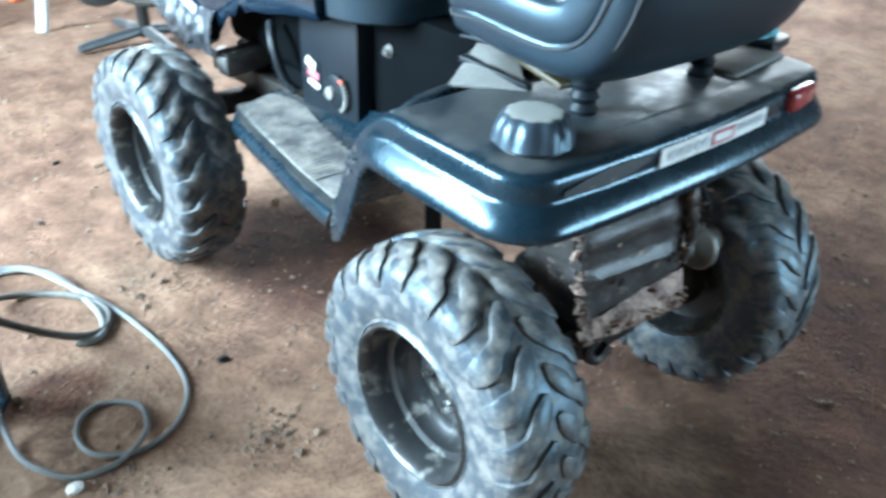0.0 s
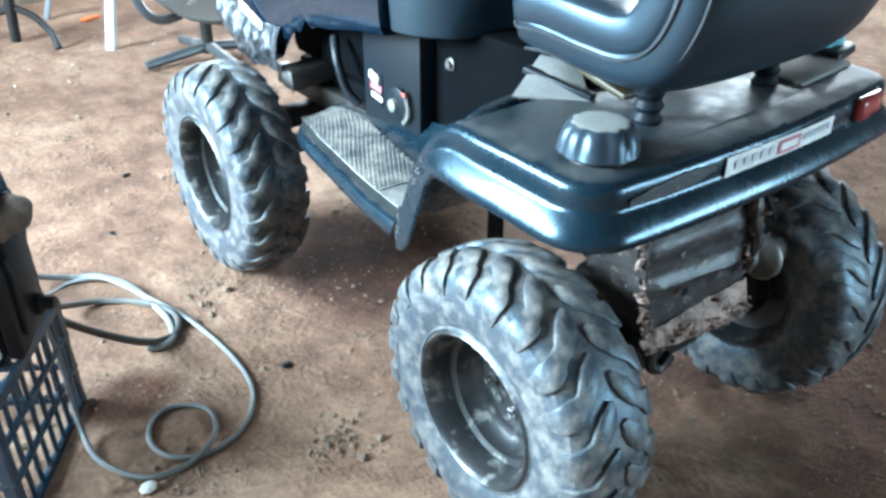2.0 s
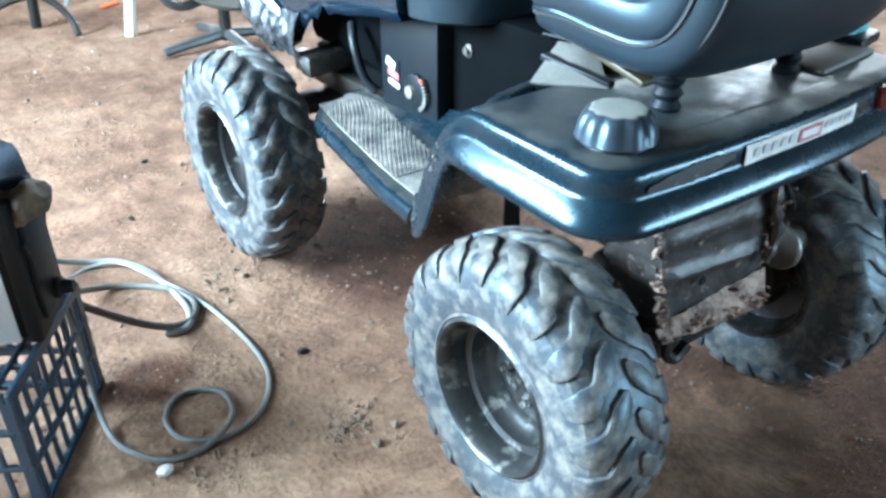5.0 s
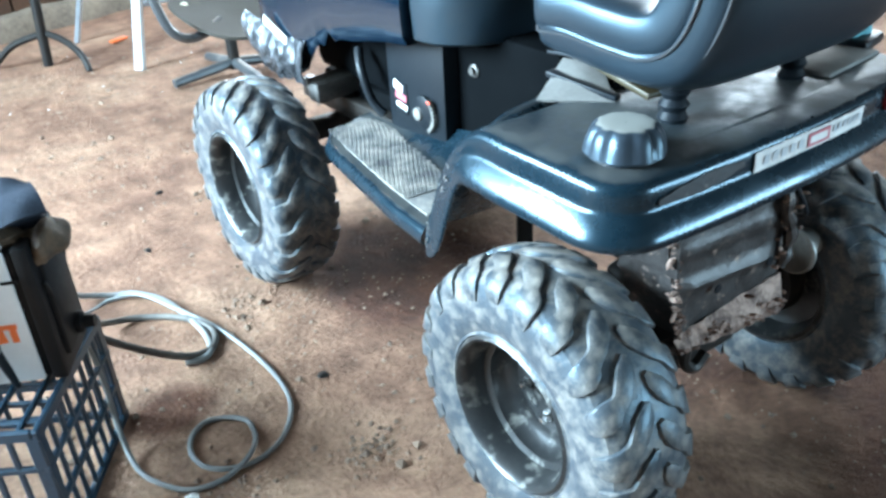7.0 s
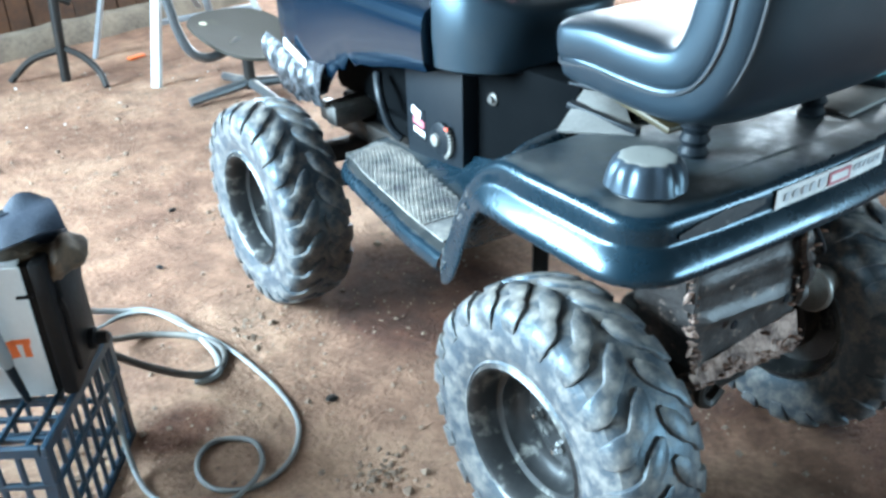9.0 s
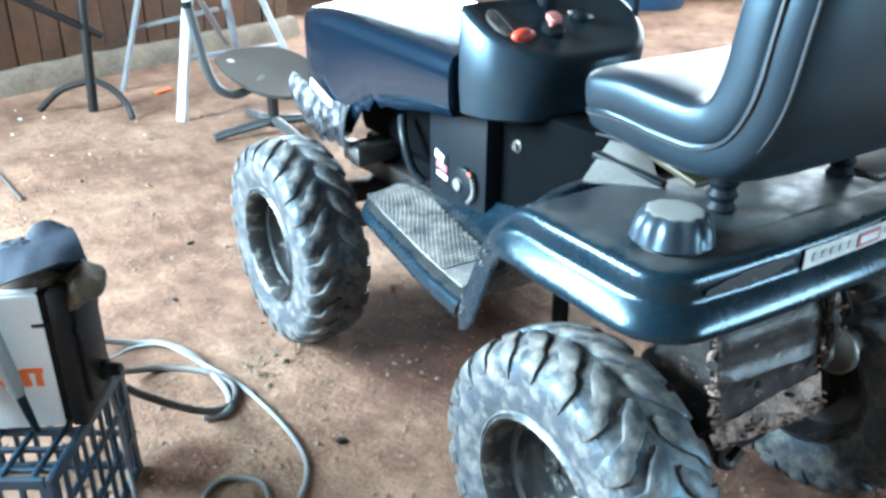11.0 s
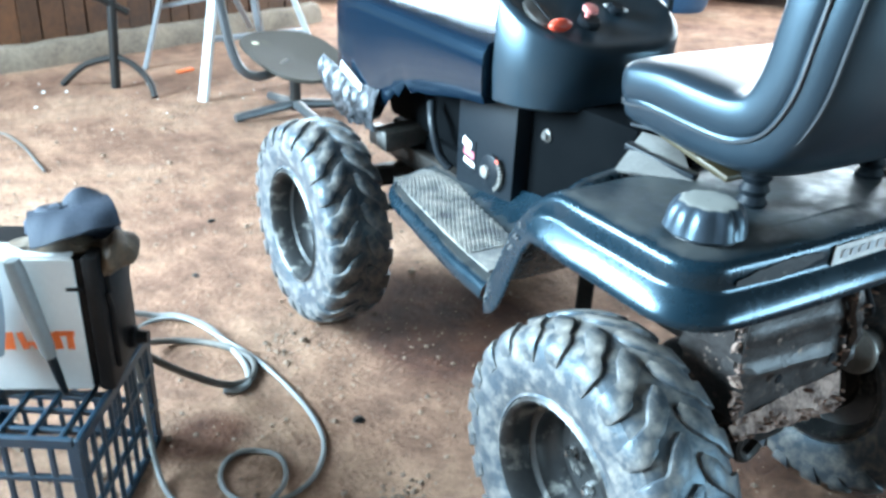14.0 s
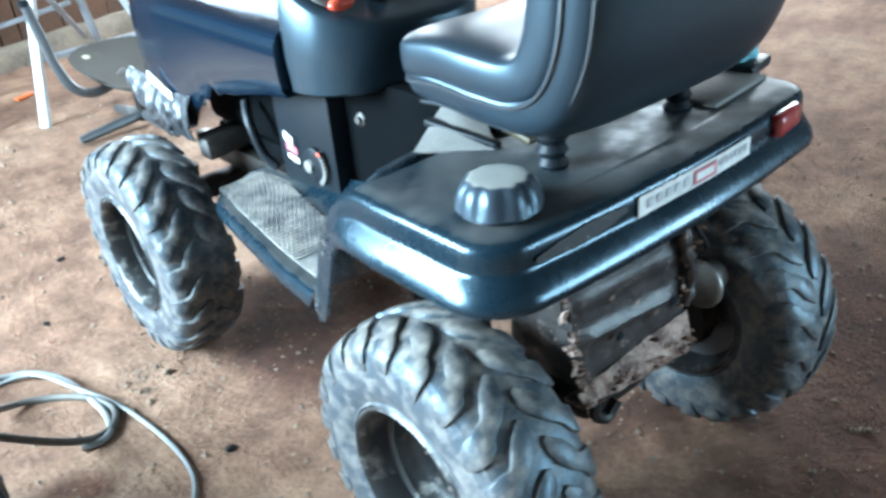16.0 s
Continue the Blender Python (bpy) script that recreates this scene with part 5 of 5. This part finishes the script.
def build_ladder():
    l = thing("step_ladder", "opened step ladder with chipped white and grey legs", "ladder")
    part("front_leg", bar((-0.02, 3.45, 0.0), (0.33, 3.72, 1.5), 0.05, 0.03), LADDER, l, "white painted leg")
    part("front_leg", bar((0.80, 3.72, 0.0), (0.28, 3.95, 1.45), 0.05, 0.03), LADDER, l, "white painted leg")
    part("rear_leg", bar((-0.12, 4.3, 0.0), (0.30, 4.1, 1.5), 0.055, 0.025), LADDER_BLUE, l, "grey-blue rear leg")
    part("rear_leg", bar((0.62, 4.25, 0.0), (0.34, 4.1, 1.5), 0.05, 0.025), LADDER_BLUE, l)
    part("cross_bar", bar((-0.01, 4.28, 0.36), (0.48, 4.2, 0.44), 0.05, 0.02), LADDER_BLUE, l)
    part("cross_bar", bar((0.14, 3.80, 0.25), (0.72, 3.83, 0.26), 0.05, 0.025), LADDER_BLUE, l)
    part("cross_bar", bar((0.05, 3.6, 0.74), (0.53, 3.85, 0.72), 0.16, 0.02), LADDER, l, "white tread board")
    part("brace", bar((0.16, 3.70, 0.70), (0.52, 4.22, 0.22), 0.035, 0.012), LADDER_BLUE, l)


build_ladder()


def build_stand():
    s = thing("steel_stand", "dark rusty tubular steel stand by the wall", "stand")
    part("post", tube([(-0.37, 3.9, 0.0), (-0.28, 3.9, 1.3)], 0.026, 12), DARK_STEEL, s)
    part("brace", tube([(-0.95, 3.86, 0.82), (-0.6, 3.88, 0.6), (-0.262, 3.9, 0.40)], 0.02, 10), DARK_STEEL, s)
    part("foot", tube(smooth_line([(-0.34, 3.9, 0.17), (-0.28, 3.78, 0.14), (-0.24, 3.66, 0.08), (-0.233, 3.6, 0.01)], 6), 0.018, 10), DARK_STEEL, s)
    part("foot", tube(smooth_line([(-0.34, 3.9, 0.17), (-0.5, 3.98, 0.12), (-0.62, 4.04, 0.01)], 6), 0.018, 10), DARK_STEEL, s)


build_stand()


def build_far_things():
    tub = thing("plastic_tub", "blue plastic tub on the far floor", "tub", at=pose(5.05, 5.05, 0))
    part("body", lathe([(0.001, 0.0), (0.30, 0.0), (0.33, 0.05), (0.40, 0.36), (0.42, 0.37), (0.42, 0.385), (0.385, 0.385), (0.31, 0.06), (0.001, 0.05)], None, 40, False), TUB, tub)
    for a in (0, 180):
        part("handle", tube(smooth_line([(0.41, -0.09, 0.33), (0.47, -0.06, 0.31), (0.48, 0, 0.305), (0.47, 0.06, 0.31), (0.41, 0.09, 0.33)], 5), 0.014, 8), TUB, tub).matrix_basis = pose(0, 0, 0, 0, 0, a + 40)
    bm = bmesh.new()
    bmesh.ops.create_icosphere(bm, subdivisions=4, radius=1)
    for v in bm.verts:
        p = v.co.copy()
        v.co = Vector((p.x * 0.045, p.y * 0.03, max(-0.6, p.z) * 0.04)) * (1 + 0.4 * noise.noise(p * 1.9 + Vector((0, 5, 0))))
    bm.transform(pose(0.405, -0.015, PAN_Z + 0.045, 0, 0, 20))
    tagged(part("rag", bm, TEAL), "pale teal crumpled rag on the tractor fender", "rag")


build_far_things()


# ---------------------------------------------------------------- grit and scraps
def scatter(name, label, category, count, seed, size, mat, area, kind="stuff"):
    rng = random.Random(seed)
    verts, faces = [], []
    base = [Vector(v) for v in ((1, 0, 0), (-1, 0, 0), (0, 1, 0), (0, -1, 0), (0, 0, 1), (0, 0, -1))]
    tris = ((0, 2, 4), (2, 1, 4), (1, 3, 4), (3, 0, 4), (2, 0, 5), (1, 2, 5), (3, 1, 5), (0, 3, 5))
    for _ in range(count):
        x, y = area(rng)
        s = size * rng.uniform(0.35, 1.0) * (2.0 if rng.random() < 0.06 else 1)
        turn = Euler((rng.uniform(0, 6), rng.uniform(0, 6), rng.uniform(0, 6))).to_matrix()
        o = len(verts)
        for b in base:
            v = turn @ (b * s * rng.uniform(0.6, 1.2))
            verts.append((x + v.x, y + v.y, lump(x, y) + 0.25 * s + v.z * 0.7))
        faces += [tuple(o + i for i in t) for t in tris]
    me = bpy.data.meshes.new(name)
    me.from_pydata(verts, [], faces)
    me.materials.append(mat)
    return tagged(new(name, me), label, category, kind=kind)


def floor_area(rng):
    while True:
        x, y = rng.uniform(-2.2, 2.2), rng.uniform(-0.7, 4.2)
        if noise.noise(Vector((x * 1.6, y * 1.6, 5))) + rng.uniform(-0.3, 0.5) > 0:
            return x, y


def clump(cx, cy, r):
    return lambda rng: (cx + rng.gauss(0, r), cy + rng.gauss(0, r))


scatter("grit", "pale grit scattered over the earth floor", "grit", 7000, 1, 0.0048, STONE, floor_area)
scatter("clods", "small crumbled earth clods on the floor", "clods", 1300, 2, 0.011, STONE, floor_area)
scatter("gravel", "little heap of gravel by the cord", "gravel", 60, 3, 0.010, STONE, clump(-0.53, 0.33, 0.035))
scatter("gravel", "little heap of gravel by the cord", "gravel", 45, 4, 0.009, STONE, clump(-0.80, 0.40, 0.04))
scatter("gravel", "loose gravel beside the front tyre", "gravel", 60, 6, 0.008, STONE, clump(-0.47, 1.0, 0.06))
scatter("paper_scraps", "white scraps scattered by the wall", "scraps", 24, 5, 0.008, SCRAP, lambda rng: (rng.uniform(-1.2, 0.4), rng.uniform(3.0, 4.2)))
part_orange = part("orange_scrap", box(pose(0.07, 4.12, 0.012, 4, 0, 30), 0.12, 0.035, 0.012, 0.004), ORANGE)
tagged(part_orange, "orange plastic scrap lying on the floor", "scrap")
bm = bmesh.new()
bmesh.ops.create_icosphere(bm, subdivisions=3, radius=1)
for v in bm.verts:
    v.co = Vector((v.co.x * 0.016, v.co.y * 0.013, v.co.z * 0.009)) * (1 + 0.25 * noise.noise(v.co * 2.0))
bm.transform(pose(-0.885, 0.43, 0.008))
for k, (px, py, pr) in enumerate(((-0.488, 0.619, 0.013), (-0.30, 0.36, 0.012), (-0.62, 1.5, 0.012), (-0.15, 1.62, 0.011), (-0.45, 1.9, 0.013))):
    chip = bmesh.new()
    bmesh.ops.create_icosphere(chip, subdivisions=2, radius=pr)
    for v in chip.verts:
        v.co = Vector((v.co.x * 1.2, v.co.y * 0.8, v.co.z * 0.5)) * (1 + 0.4 * noise.noise(v.co * 90 + Vector((k, 0, 0))))
    chip.transform(pose(px, py, 0.004 + lump(px, py), 0, 0, 50 * k))
    tagged(part("dark_chip", chip, DARK_STEEL, smooth=False), "dark metal chip lying on the earth floor", "chip", "metal chips")
tagged(part("pebble", bm, SCRAP), "pale pebble lying on the earth floor", "pebble")
